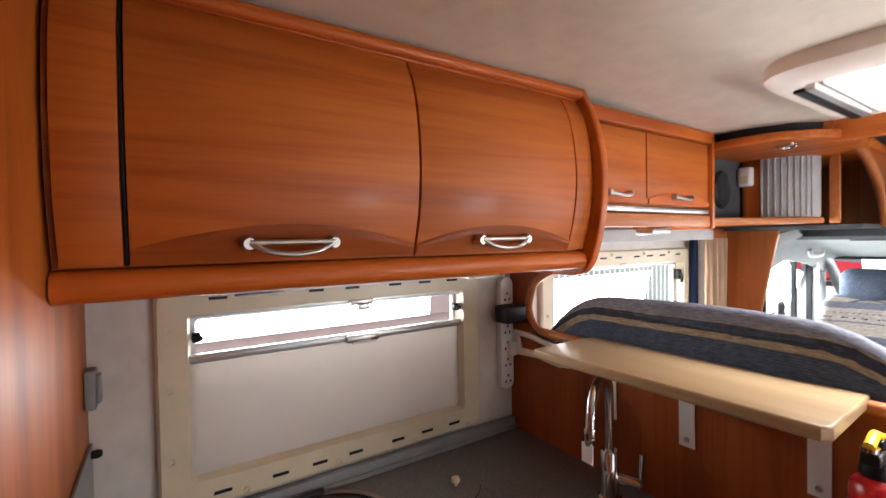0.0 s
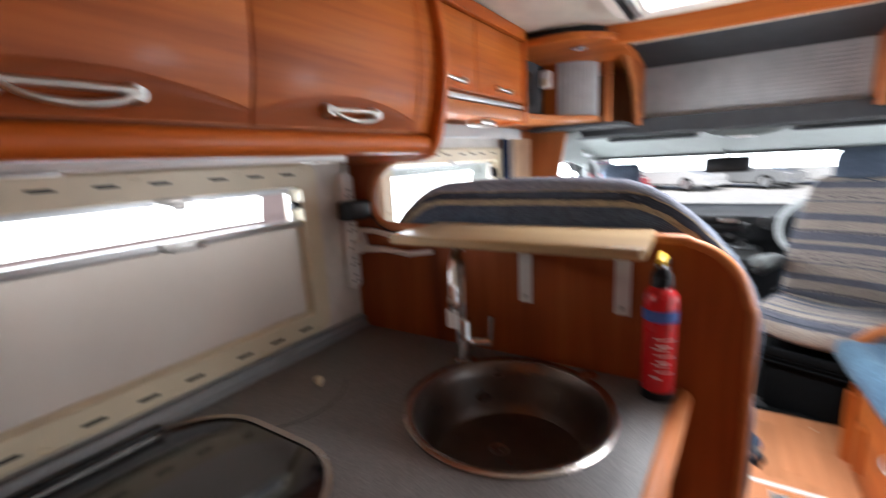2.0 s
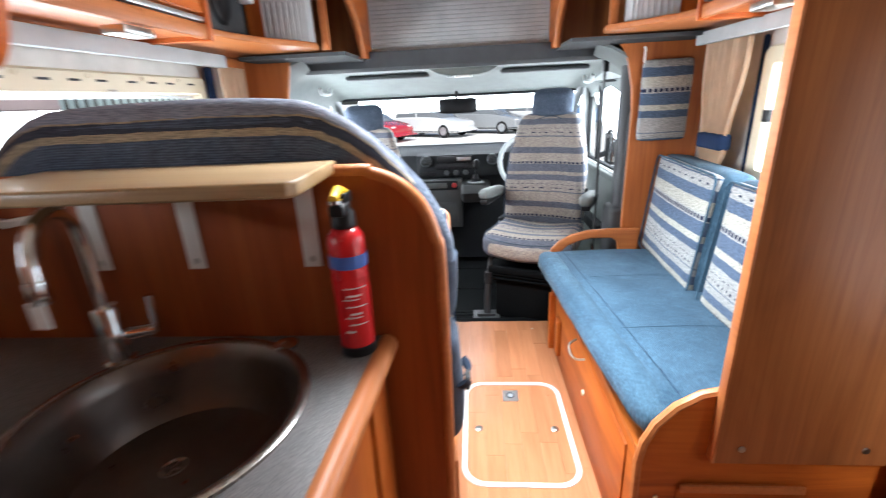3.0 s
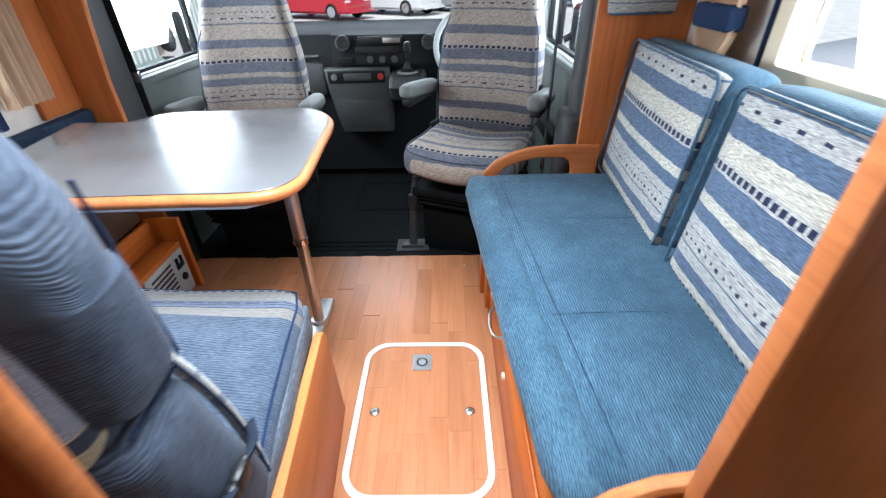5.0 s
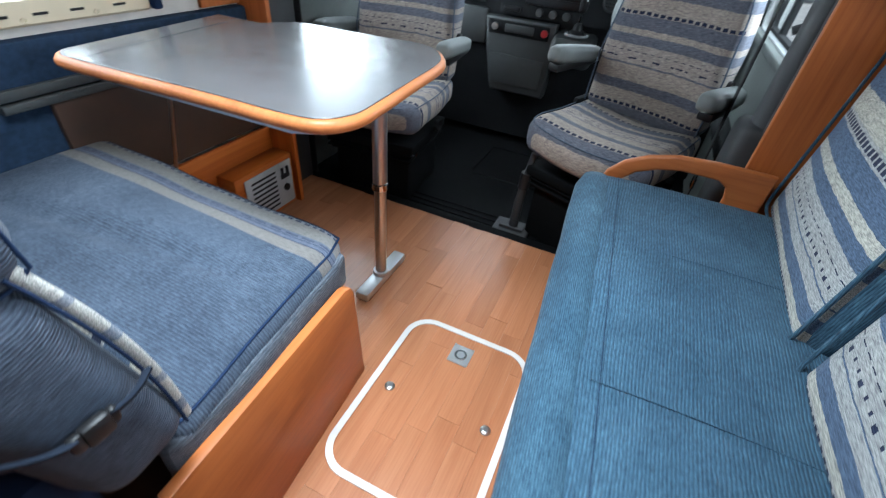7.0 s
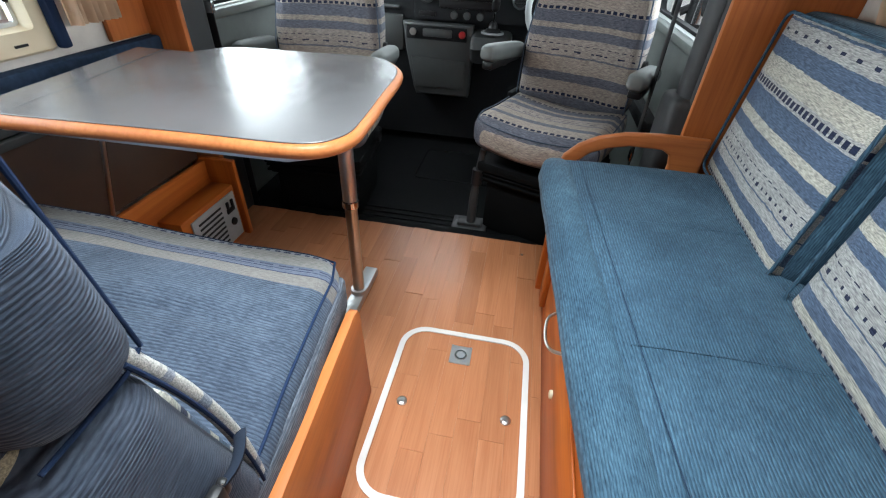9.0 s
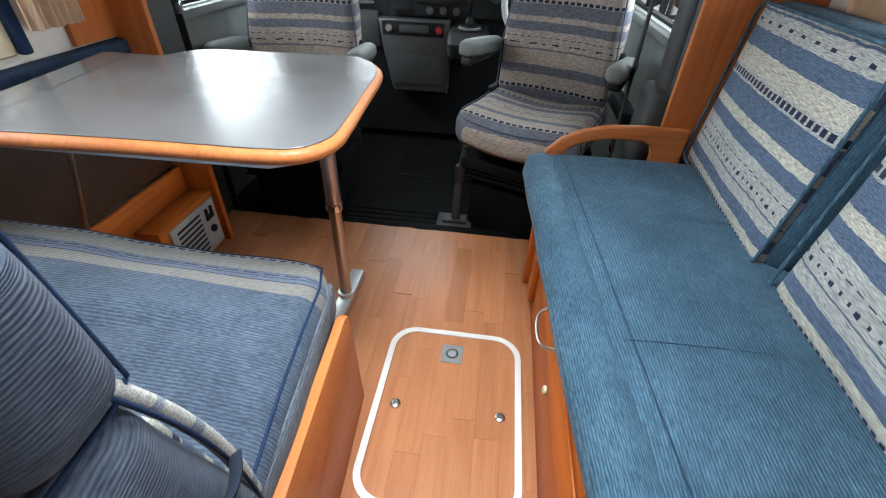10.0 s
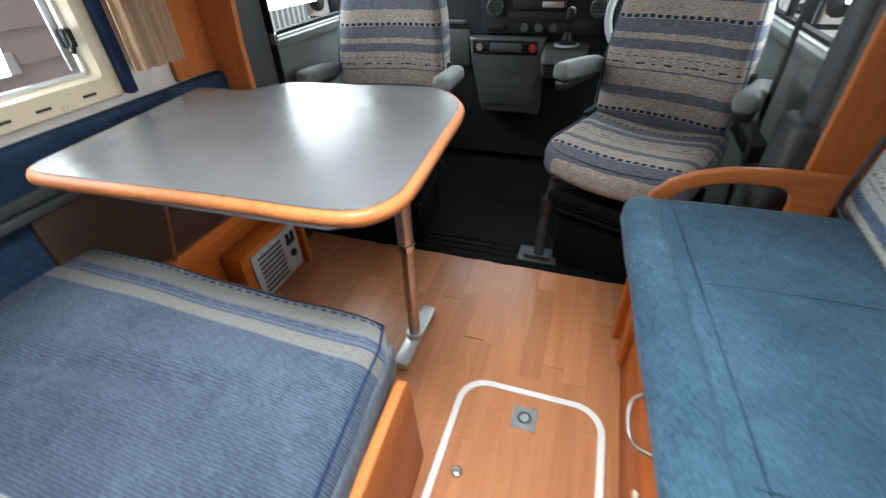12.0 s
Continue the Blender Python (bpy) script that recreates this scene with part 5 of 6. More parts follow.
tp2 = shrink([(p.x, p.y) for p in tp], 0.013)
part("core", prism(tp2, "z", 0.744, 0.7705), table_laminate, table)
part("top", prism(shrink(tp2, 0.001), "z", 0.7706, 0.774, 0.001, 1), table_laminate, table, "mid-grey speckled laminate")
part("edging", tube([(x, y, 0.7572) for x, y in tp2], 0.0142, 12), wood_edge, table, "rounded cherry edging")
part("leaf_joint", move(box(-0.268, 0.268, -0.0011, 0.0011, 0.7741, 0.7744), Matrix.Translation((3.222, 2.03, 0)) @ Matrix.Rotation(radians(7.5), 4, "Z")), black_plastic, table)
part("leg_upper", lathe([(0.0225, 0.40), (0.0225, 0.742)], (3.395, 1.497, 0), 24), alu, table, "bright metal upper leg tube")
part("leg_lower", lathe([(0.0195, 0.03), (0.0195, 0.40)], (3.395, 1.497, 0), 24), satin_metal, table)
part("collar", lathe([(0.0225, 0.385), (0.026, 0.388), (0.026, 0.408), (0.0225, 0.411)], (3.395, 1.497, 0), 24), chrome, table)
part("foot", join(box(3.265, 3.535, 1.472, 1.522, 0.004, 0.036, 0.006), lathe([(0.03, 0.036), (0.028, 0.05), (0.02, 0.052)], (3.395, 1.497, 0), 20)), alu, table, "aluminium foot bar")
part("under_rail", prism([(2.957, 2.02), (2.972, 1.43), (3.003, 1.376), (3.05, 1.378), (3.05, 2.04)], "z", 0.737, 0.744, 0.001), alu, table, "grey metal rail under the front edge")
part("cross_rail", box(3.05, 3.47, 1.45, 1.60, 0.728, 0.743, 0.003), mid_grey, table)
part("stay", tube([(3.22, 2.195, 0.33), (3.19, 2.03, 0.742)], 0.006, 8), satin_metal, table)

# heater box and low locker under the table
heat = thing("heater_box", (3.5, 2.15, 0.0), "cherry heater housing with a pale grey louvred grille", "heater")
part("housing", box(3.36, 3.668, 2.108, 2.198, 0.0, 0.236, 0.004), wood_x, heat)
gr = part("grille", box(3.40, 3.652, 2.10, 2.1075, 0.02, 0.217, 0.003), tambour_grey, heat, "pale grey grille plate")
for i in range(8):
    part("slat", box(3.428, 3.558, 2.0982, 2.1002, 0.04 + i * 0.021, 0.048 + i * 0.021), black_plastic, gr)
part("dial", lathe([(0.016, 0), (0.015, -0.007), (0, -0.008)], (3.61, 2.10, 0.10), 16, "y"), black_plastic, gr)
part("switch", join(box(3.585, 3.632, 2.094, 2.1005, 0.145, 0.165, 0.002), box(3.587, 3.6, 2.092, 2.0995, 0.165, 0.195, 0.002), box(3.616, 3.629, 2.092, 2.0995, 0.165, 0.195, 0.002)), black_plastic, gr)
lock = thing("under_table_locker", (3.2, 2.1, 0.0), "low cherry locker board beneath the table", "locker")
part("board", box(2.97, 3.668, 2.20, 2.217, 0.0, 0.328, 0.003), wood_x, lock)
part("end_board", box(3.67, 3.692, 2.085, 2.236, 0.0, 0.335, 0.003), wood_z, lock)
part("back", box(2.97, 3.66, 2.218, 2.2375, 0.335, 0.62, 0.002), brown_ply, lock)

# floor hatch
hatch = thing("floor_hatch", (3.02, 1.09, 0.0), "rectangular floor hatch with an off-white rounded trim", "hatch")
part("trim", ring(rrect(2.742, 3.309, 0.883, 1.301, 0.085, 8), rrect(2.76, 3.291, 0.901, 1.283, 0.069, 8), "z", -0.003, 0.0035), hatch_trim, hatch, "off-white plastic trim")
lk = part("latch_plate", join(ring(rrect(3.180, 3.250, 1.066, 1.132, 0.006), rrect(3.192, 3.238, 1.076, 1.122, 0.02), "z", -0.002, 0.0035), lathe([(0.03, -0.001), (0.026, 0.002), (0.02, 0.002)], (3.215, 1.099, 0), 20)), alu, hatch, "bright metal latch")
part("latch_ring", lathe([(0.02, 0.0), (0.019, 0.0055), (0.014, 0.0055), (0.013, 0.001)], (3.215, 1.099, 0), 24), chrome, lk)
part("latch_core", lathe([(0.0128, 0.001), (0.0128, 0.003), (0.004, 0.004), (0, 0.004)], (3.215, 1.099, 0), 20), grey_plastic, lk)
for sx_, sy_ in ((3.182, 1.069), (3.182, 1.129), (3.248, 1.069), (3.248, 1.129)):
    part("screw", lathe([(0.004, 0.0035), (0.004, 0.0045), (0, 0.005)], (sx_, sy_, 0), 8), satin_metal, lk)
for yc in (1.238, 0.942):
    part("knob", lathe([(0.015, 0.0), (0.015, 0.003), (0.011, 0.006), (0.004, 0.007), (0, 0.006)], (3.016, yc, 0), 16), satin_metal, hatch, "round metal button")
for xs, ys in ((2.56, 1.245), (2.58, 0.93), (3.80, 0.93)):
    solid("floor_screw", lathe([(0.006, 0), (0.005, 0.002), (0, 0.002)], (xs, ys, 0.0), 10), satin_metal, "small screw head in the floor", "screw", "floor screws")


# ---- front of the living area, over the cab ----
shelf_l = [(2.985, 2.284), (2.985, 2.0), (3.1, 1.985), (3.25, 1.94), (3.36, 1.87), (3.45, 1.835), (3.53, 1.855), (3.62, 1.96), (3.694, 2.04), (3.694, 2.284)]
solid("corner_shelf", prism(shelf_l, "z", 1.4525, 1.474, 0.006, 3), wood_edge, "curved cherry corner shelf under the overcab locker", "shelf", "corner shelves")
shelf_r = [(3.17, 0.226), (3.17, 0.53), (3.25, 0.56), (3.33, 0.63), (3.40, 0.70), (3.45, 0.735), (3.53, 0.72), (3.64, 0.64), (3.72, 0.60), (3.72, 0.226)]
solid("corner_shelf", prism(shelf_r, "z", 1.4525, 1.474, 0.006, 3), wood_edge, "curved cherry corner shelf under the overcab locker", "shelf", "corner shelves")


def overcab_side(flip, label):
    """Corner unit beside the overcab recess: canopy with spotlight, tambour column, curved divider."""
    f = (lambda y: 2.51 - y) if flip else (lambda y: y)
    o = thing("overcab_unit", (3.4, f(2.0), 1.475), label, "cabinet")

    def P(pts):
        return [(a, f(b)) for a, b in pts]

    can = smooth_path([(2.99, 2.0, 0), (2.985, 1.92, 0), (3.0, 1.83, 0), (3.06, 1.75, 0), (3.13, 1.705, 0)], 5)
    part("canopy", prism(P([(p.x, p.y) for p in can] + [(3.5, 1.70), (3.9, 1.72), (3.9, 2.284), (2.99, 2.284)]), "z", 1.70, 1.726, 0.006, 3), wood_y, o, "curved cherry canopy")
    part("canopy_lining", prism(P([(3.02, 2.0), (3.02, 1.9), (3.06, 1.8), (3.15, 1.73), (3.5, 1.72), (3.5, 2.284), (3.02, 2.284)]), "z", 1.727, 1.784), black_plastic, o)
    sp = part("spotlight", lathe([(0.03, 0.0), (0.03, -0.005), (0.022, -0.008), (0.018, -0.003), (0, -0.003)], (3.13, f(1.84), 1.70), 20), chrome, o, "small chrome spotlight")
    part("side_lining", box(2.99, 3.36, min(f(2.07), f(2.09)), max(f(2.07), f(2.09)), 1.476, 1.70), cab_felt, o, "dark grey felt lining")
    spk = part("loudspeaker", lathe([(0.062, 0), (0.064, -0.006), (0.056, -0.014), (0.03, -0.008), (0.014, -0.012), (0, -0.014)], (3.2, f(2.07), 1.585), 28, "y", 0.9, 1.15), black_plastic, o, "black oval loudspeaker")
    part("stile", box(3.36, 3.38, min(f(2.0), f(2.06)), max(f(2.0), f(2.06)), 1.476, 1.70, 0.002), wood_z, o)
    part("column_back", box(3.38, 3.40, min(f(2.06), f(2.2)), max(f(2.06), f(2.2)), 1.476, 1.70), cab_felt, o)
    col = []
    for i in range(12):
        a = radians(180 - i * 8.2)
        c_, s_ = 3.48 + 0.125 * math.cos(a), 1.92 - 0.145 * math.sin(a) + 0.075
        col.append((c_, s_))
    fl = part("tambour", prism(P(col + [(3.52, 1.885), (3.52, 2.0)]), "z", 1.476, 1.70), tambour_grey, o, "grey slatted tambour column")
    for i, (a, b) in enumerate(col[:9]):
        part("rib", tube([(a - 0.0015, f(b) + (0.0015 if flip else -0.0015), 1.478), (a - 0.0015, f(b) + (0.0015 if flip else -0.0015), 1.698)], 0.0028, 6), mid_grey, fl)
    part("stile", box(3.49, 3.51, min(f(1.80), f(1.83)), max(f(1.80), f(1.83)), 1.45, 1.70, 0.004), wood_edge, o)
    dv = 1.655 if flip else 1.735
    cur = smooth_path([(3.13, 0, 1.745), (3.30, 0, 1.735), (3.48, 0, 1.695), (3.63, 0, 1.625), (3.73, 0, 1.53), (3.77, 0, 1.44)], 5)
    part("divider", prism([(p.x, p.z) for p in cur] + [(3.93, 1.44), (3.93, 1.78), (3.13, 1.78)], "y", f(dv - 0.01), f(dv + 0.01)), wood_x, o, "curved divider board")
    part("divider_edging", tube([(p.x, f(dv), p.z) for p in cur], 0.017, 10), wood_edge, o, "thick rounded edging")
    part("recess_back", box(3.86, 3.9, min(f(dv + 0.012), f(2.2)), max(f(dv + 0.012), f(2.2)), 1.44, 1.70), wood_dark, o)
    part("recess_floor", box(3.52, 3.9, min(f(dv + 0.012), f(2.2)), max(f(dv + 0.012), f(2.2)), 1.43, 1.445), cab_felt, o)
    return o


overcab_side(False, "cherry overcab corner unit with grey tambour and spotlight")
overcab_side(True, "cherry overcab corner unit with grey tambour and spotlight")
alarm = thing("alarm_sensor", (3.36, 2.06, 1.60), "white plastic alarm sensor on the corner unit", "sensor")
part("body", box(3.325, 3.36, 2.018, 2.067, 1.60, 1.675, 0.009, 3), white_plastic, alarm)
part("lens", box(3.3225, 3.327, 2.026, 2.059, 1.61, 1.64, 0.003), cream_plastic, alarm)
solid("overcab_beam", prism([(3.135, 0.785), (3.17, 0.785), (3.2, 1.0), (3.205, 1.26), (3.2, 1.5), (3.17, 1.725), (3.135, 1.725), (3.165, 1.5), (3.17, 1.26), (3.165, 1.0)], "z", 1.692, 1.757, 0.004), wood_y, "cherry beam across the ceiling before the cab", "beam", kind="structure")
panel = thing("overcab_panel", (3.92, 1.26, 1.45), "grey ribbed cloth panel above the windscreen", "panel", kind="structure")
pp = part("panel_cloth", box(3.925, 3.945, 0.866, 1.725, 1.47, 1.784), tambour_grey, panel)
for i in range(15):
    part("rib", tube([(3.924, 0.87, 1.492 + i * 0.018), (3.924, 1.72, 1.492 + i * 0.018)], 0.0024, 6), mid_grey, pp)
part("top_lining", prism([(3.22, 1.7835), (3.93, 1.7835), (3.93, 1.715), (3.6, 1.748)], "y", 0.785, 1.725), cab_felt, panel)
part("lip", prism([(3.86, 1.47), (3.93, 1.47), (3.95, 1.40), (3.90, 1.385), (3.865, 1.40)], "y", 0.45, 2.06, 0.006), cab_felt, panel, "dark felt-covered lip")

# ---- cab ----
solid("cab_floor", box(3.893, 5.5, 0.22, 2.29, -0.09, -0.03), rubber_mat, "black rubber cab floor", "floor", kind="structure")
sill = thing("floor_sill", (3.93, 1.26, -0.03), "black ribbed sill between living floor and cab", "sill", kind="structure")
part("sill_bar", box(3.892, 3.945, 0.86, 2.0, -0.03, -0.004, 0.006), rubber_mat, sill)
for i in range(3):
    part("ridge", tube([(3.985 + i * 0.04, 0.8, -0.029), (3.985 + i * 0.04, 2.0, -0.029)], 0.006, 8), rubber_mat, sill)
solid("floor_panel", tube([(x, y, -0.029) for x, y in rrect(4.42, 4.80, 1.12, 1.55, 0.03)], 0.006, 8, True), rubber_mat, "black access panel outline in the cab floor", "panel", kind="structure")

bm = bmesh.new()
stations = ((3.53, 1.452, 0.34), (3.70, 1.44, 0.34), (3.88, 1.405, 0.30), (4.05, 1.395, 0.2), (4.4, 1.40, 0.13), (4.75, 1.335, 0.11), (5.02, 1.262, 0.1))
rows = []
for x, zt, r in stations:
    row = []
    for i in range(9):
        a = radians(90 * i / 8)
        row.append(bm.verts.new((x, 0.425 + r - r * math.cos(a), zt - r + r * math.sin(a))))
    for i in range(9):
        a = radians(90 - 90 * i / 8)
        row.append(bm.verts.new((x, 2.268 - r + r * math.cos(a), zt - r + r * math.sin(a))))
    rows.append(row)
for k, (p, q) in enumerate(zip(rows, rows[1:])):
    for i in range(len(p) - 1):
        if (k < 2 and 7 <= i <= 9) or k < 1:
            continue
        bm.faces.new((p[i], p[i + 1], q[i + 1], q[i]))
bmesh.ops.recalc_face_normals(bm, faces=bm.faces)
bmesh.ops.solidify(bm, geom=bm.faces[:], thickness=-0.012)
liner = thing("cab_headliner", (4.3, 1.26, 1.38), "pale grey moulded cab headliner", "headliner", kind="structure")
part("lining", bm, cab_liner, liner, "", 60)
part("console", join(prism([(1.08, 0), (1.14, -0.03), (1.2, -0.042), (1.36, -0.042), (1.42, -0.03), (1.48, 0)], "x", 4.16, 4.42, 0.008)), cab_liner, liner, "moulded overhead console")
bpy.data.objects["console"].location.z = 1.402
for y0, y1 in ((0.55, 1.06), (1.50, 2.0)):
    part("visor_pocket", box(4.40, 4.52, y0, y1, 1.372, 1.392, 0.008), cab_felt, liner, "dark visor recess")
lamp = part("dome_lamp", box(4.17, 4.28, 1.235, 1.33, 1.352, 1.3605, 0.004), white_plastic, liner, "interior dome lamp")
part("switch", box(4.185, 4.225, 1.345, 1.375, 1.352, 1.3605, 0.003), mid_grey, liner)
for yc in (0.58, 2.10):
    part("grab_handle", tube(smooth_path([(4.2, yc, 1.33), (4.23, yc, 1.30), (4.36, yc, 1.30), (4.39, yc, 1.33)], 5), 0.011, 8), mid_grey, liner)


door_grey = plain("grey_green_door_card", (0.115, 0.13, 0.123), 0.65, bump=0.4)


pillar_dark = plain("charcoal_pillar_plastic", (0.022, 0.023, 0.025), 0.6, bump=0.3)


def cab_side(flip):
    """Door with glazing, pillar trims and belt on one side of the cab."""
    f = (lambda y: 2.72 - y) if flip else (lambda y: y)
    n = "door_3" if flip else "door_2"
    d = thing(n, (4.4, f(2.3), 0.0), "grey-trimmed cab door with a large clear window", "door", kind="structure")
    hole = (3.98, 4.86, 0.80, 1.31)
    part("door_skin", pierced("y", f(2.30), f(2.345), 3.725, 5.15, -0.6, 1.42, (hole,)), mid_grey, d)
    part("door_card", prism([(3.98, -0.02), (4.98, -0.02), (5.02, 0.5), (5.0, 0.78), (4.6, 0.79), (3.98, 0.79)], "y", f(2.262), f(2.299), 0.008), door_grey, d, "dark grey door card")
    part("door_ledge", box(3.98, 4.95, min(f(2.235), f(2.299)), max(f(2.235), f(2.299)), 0.765, 0.80, 0.01), door_grey, d, "grey window ledge")
    part("armrest", box(4.15, 4.6, min(f(2.20), f(2.262)), max(f(2.20), f(2.262)), 0.42, 0.49, 0.02), dash_dark, d)
    p = part("pane", box(3.97, 4.87, min(f(2.318), f(2.322)), max(f(2.318), f(2.322)), 0.79, 1.32), pane_glass, d)
    p.visible_shadow = False
    part("window_seal", ring(rrect(3.985, 4.855, 0.805, 1.305, 0.05), rrect(4.005, 4.835, 0.818, 1.29, 0.04), "y", f(2.285), f(2.312)), dash_dark, d, "black rubber seal")
    part("window_trim", ring(rrect(3.94, 4.9, 0.79, 1.345, 0.08), rrect(3.984, 4.856, 0.806, 1.306, 0.05), "y", f(2.262), f(2.284)), mid_grey, d, "pale grey window surround")
    part("quarter_bar", box(4.60, 4.63, min(f(2.29), f(2.315)), max(f(2.29), f(2.315)), 0.81, 1.30, 0.004), dash_dark, d)
    m_ = thing("wing_mirror", (4.72, f(2.5), 0.78), "black wing mirror outside the cab window", "mirror", "wing mirrors")
    part("housing", move(pillow(0.08, 0.16, 0.24, 0.03, (0.02, 0, 0), 6), Matrix.Translation((4.70, f(2.46), 0.88))), black_plastic, m_)
    part("arm", tube([(4.72, f(2.35), 0.82), (4.71, f(2.42), 0.86)], 0.018, 8), black_plastic, m_)
    part("mirror_glass", box(4.648, 4.656, min(f(2.395), f(2.525)), max(f(2.395), f(2.525)), 0.785, 0.98, 0.002), chrome, m_)
    b = thing("pillar_trim", (3.8, f(2.25), 0.0), "grey moulded pillar trim with a black seat belt", "trim", kind="structure")
    x0 = 3.724
    part("pillar", join(box(x0, 3.92, min(f(2.20), f(2.284)), max(f(2.20), f(2.284)), -0.03, 1.16, 0.03, 3)), pillar_dark, b, "dark grey pillar cover")
    part("pillar_upper", box(x0, 3.99, min(f(2.235), f(2.299)), max(f(2.235), f(2.299)), 1.10, 1.38, 0.012), mid_grey, b)
    if flip:
        part("pillar_column", box(3.76, 3.87, 0.27, 0.545, -0.03, 1.44, 0.04, 4), pillar_dark, b, "dark grey rounded pillar cover")
        part("pillar_foot", box(3.745, 3.90, 0.27, 0.572, -0.03, 0.70, 0.03, 3), pillar_dark, b, "dark grey lower cover")
        belt = part("belt", box(3.945, 3.987, 0.583, 0.586, 0.05, 1.37, 0.001), black_plastic, b, "black webbing belt")
        part("belt_guide", box(3.94, 3.992, 0.57, 0.595, 1.33, 1.39, 0.008), black_plastic, belt)
        part("belt_tongue", box(3.948, 3.984, 0.579, 0.59, 0.40, 0.44, 0.004), chrome, belt, "chromed belt tongue")
    else:
        belt = part("belt", box(3.925, 3.93, min(f(2.19), f(2.235)), max(f(2.19), f(2.235)), 0.0, 1.22, 0.001), black_plastic, b, "black webbing belt")
        part("belt_guide", box(3.915, 3.94, min(f(2.18), f(2.25)), max(f(2.18), f(2.25)), 1.19, 1.25, 0.008), black_plastic, belt)
        part("belt_tongue", box(3.918, 3.936, min(f(2.185), f(2.24)), max(f(2.185), f(2.24)), 0.80, 0.84, 0.004), chrome, belt, "chromed belt tongue")
    part("a_pillar", tube([(4.86, f(2.27), 1.33), (5.02, f(2.245), 1.22), (5.32, f(2.21), 0.86)], 0.028, 10), grey_plastic, b, "grey windscreen pillar")
    return d


cab_side(False)
cab_side(True)

# windscreen
ws = thing("window_4", (5.2, 1.26, 0.9), "wide raked windscreen", "window", kind="structure")
wb = prism([(5.015, 1.262), (5.02, 1.266), (5.405, 0.84), (5.40, 0.836)], "y", 0.44, 2.25)
pw = part("pane", wb, pane_glass, ws)
pw.visible_shadow = False
part("top_rail", tube([(5.01, 0.43, 1.27), (5.01, 2.26, 1.27)], 0.02, 8), dash_dark, ws, "black header seal")
mir = thing("rear_view_mirror", (4.86, 1.35, 1.2), "black rear-view mirror hanging from the windscreen", "mirror")
part("housing", move(pillow(0.045, 0.27, 0.10, 0.02, (0.01, 0, 0), 6), Matrix.Translation((4.83, 1.34, 1.19)) @ Matrix.Rotation(radians(6), 4, "Y")), black_plastic, mir)
part("stalk", tube([(4.84, 1.35, 1.22), (4.93, 1.35, 1.29)], 0.01, 8), black_plastic, mir)

# dashboard
dash = thing("dashboard", (5.0, 1.26, 0.0), "dark grey cab dashboard with radio and vents", "dashboard")
dp = [(4.93, 0.02), (4.93, 0.36), (4.90, 0.50), (4.885, 0.60), (4.895, 0.74), (4.915, 0.845), (4.97, 0.882), (5.2, 0.89), (5.44, 0.87), (5.44, 0.02)]
part("body", prism(dp, "y", 0.425, 2.26, 0.01), dash_dark, dash)
part("glovebox", box(4.872, 4.90, 1.72, 2.2, 0.52, 0.70, 0.012), dash_grey, dash, "passenger glovebox lid")
part("grab_rail", tube([(4.875, 1.74, 0.735), (4.875, 2.2, 0.735)], 0.01, 8), dash_grey, dash)
cs = part("centre_panel", prism([(1.335, 0.30), (1.322, 0.55), (1.33, 0.675), (1.715, 0.675), (1.70, 0.55), (1.655, 0.34), (1.64, 0.30)], "x", 4.83, 4.93, 0.014, 3), dash_grey, dash, "grey lower centre panel")
part("recess", box(4.826, 4.832, 1.36, 1.69, 0.595, 0.662, 0.006), dash_dark, cs, "shallow recess with sockets")
part("lower_pocket", prism([(1.36, 0.345), (1.36, 0.495), (1.665, 0.505), (1.64, 0.345)], "x", 4.82, 4.832, 0.006), dash_grey, cs)
for yc, mt, lb in ((1.385, dark_red, "red hazard button"), (1.655, satin_metal, "round socket")):
    part("button", lathe([(0.019, 0), (0.018, -0.008), (0, -0.009)], (4.826, yc, 0.63), 16, "x"), mt, cs, lb)
part("coin_tray", box(4.818, 4.828, 1.44, 1.60, 0.61, 0.65, 0.006), dash_grey, cs)
up = part("radio_panel", prism([(4.862, 0.69), (4.872, 0.845), (4.93, 0.862), (4.93, 0.69)], "y", 1.02, 1.66, 0.012), dash_dark, dash, "black radio panel")
part("radio", box(4.855, 4.869, 1.25, 1.50, 0.795, 0.838, 0.003), black_plastic, up, "slot-in car radio")
part("radio_display", box(4.8535, 4.8555, 1.26, 1.36, 0.805, 0.83, 0.001), satin_metal, up)
part("storage_slot", box(4.857, 4.868, 1.23, 1.52, 0.748, 0.786, 0.003), black_plastic, up)
for yc in (1.30, 1.37, 1.44):
    part("heater_dial", lathe([(0.02, 0), (0.018, -0.012), (0, -0.013)], (4.863, yc, 0.717), 18, "x"), dash_grey, up)
part("heater_vent", box(4.852, 4.866, 1.54, 1.63, 0.705, 0.728, 0.003), black_plastic, up)
for yc in (1.10, 1.59, 0.56, 2.12):
    v_ = part("vent", lathe([(0.042, 0), (0.042, -0.015), (0.034, -0.018), (0.032, -0.006), (0, -0.006)], (4.872 if 1.0 < yc < 1.7 else 4.9, yc, 0.805), 24, "x"), dash_grey, dash, "round air vent")
    for k in (-0.014, 0.0, 0.014):
        part("vane", box(4.858, 4.868, yc - 0.03, yc + 0.03, 0.803 + k, 0.806 + k), black_plastic, v_)
gear = thing("gear_lever", (4.82, 1.21, 0.55), "gear lever with black gaiter and chrome collar", "gear lever")
part("console", prism([(4.80, 0.50), (4.745, 0.58), (4.775, 0.635), (4.90, 0.66), (4.93, 0.50)], "y", 1.12, 1.335, 0.03, 3), dash_grey, gear, "grey lever housing")
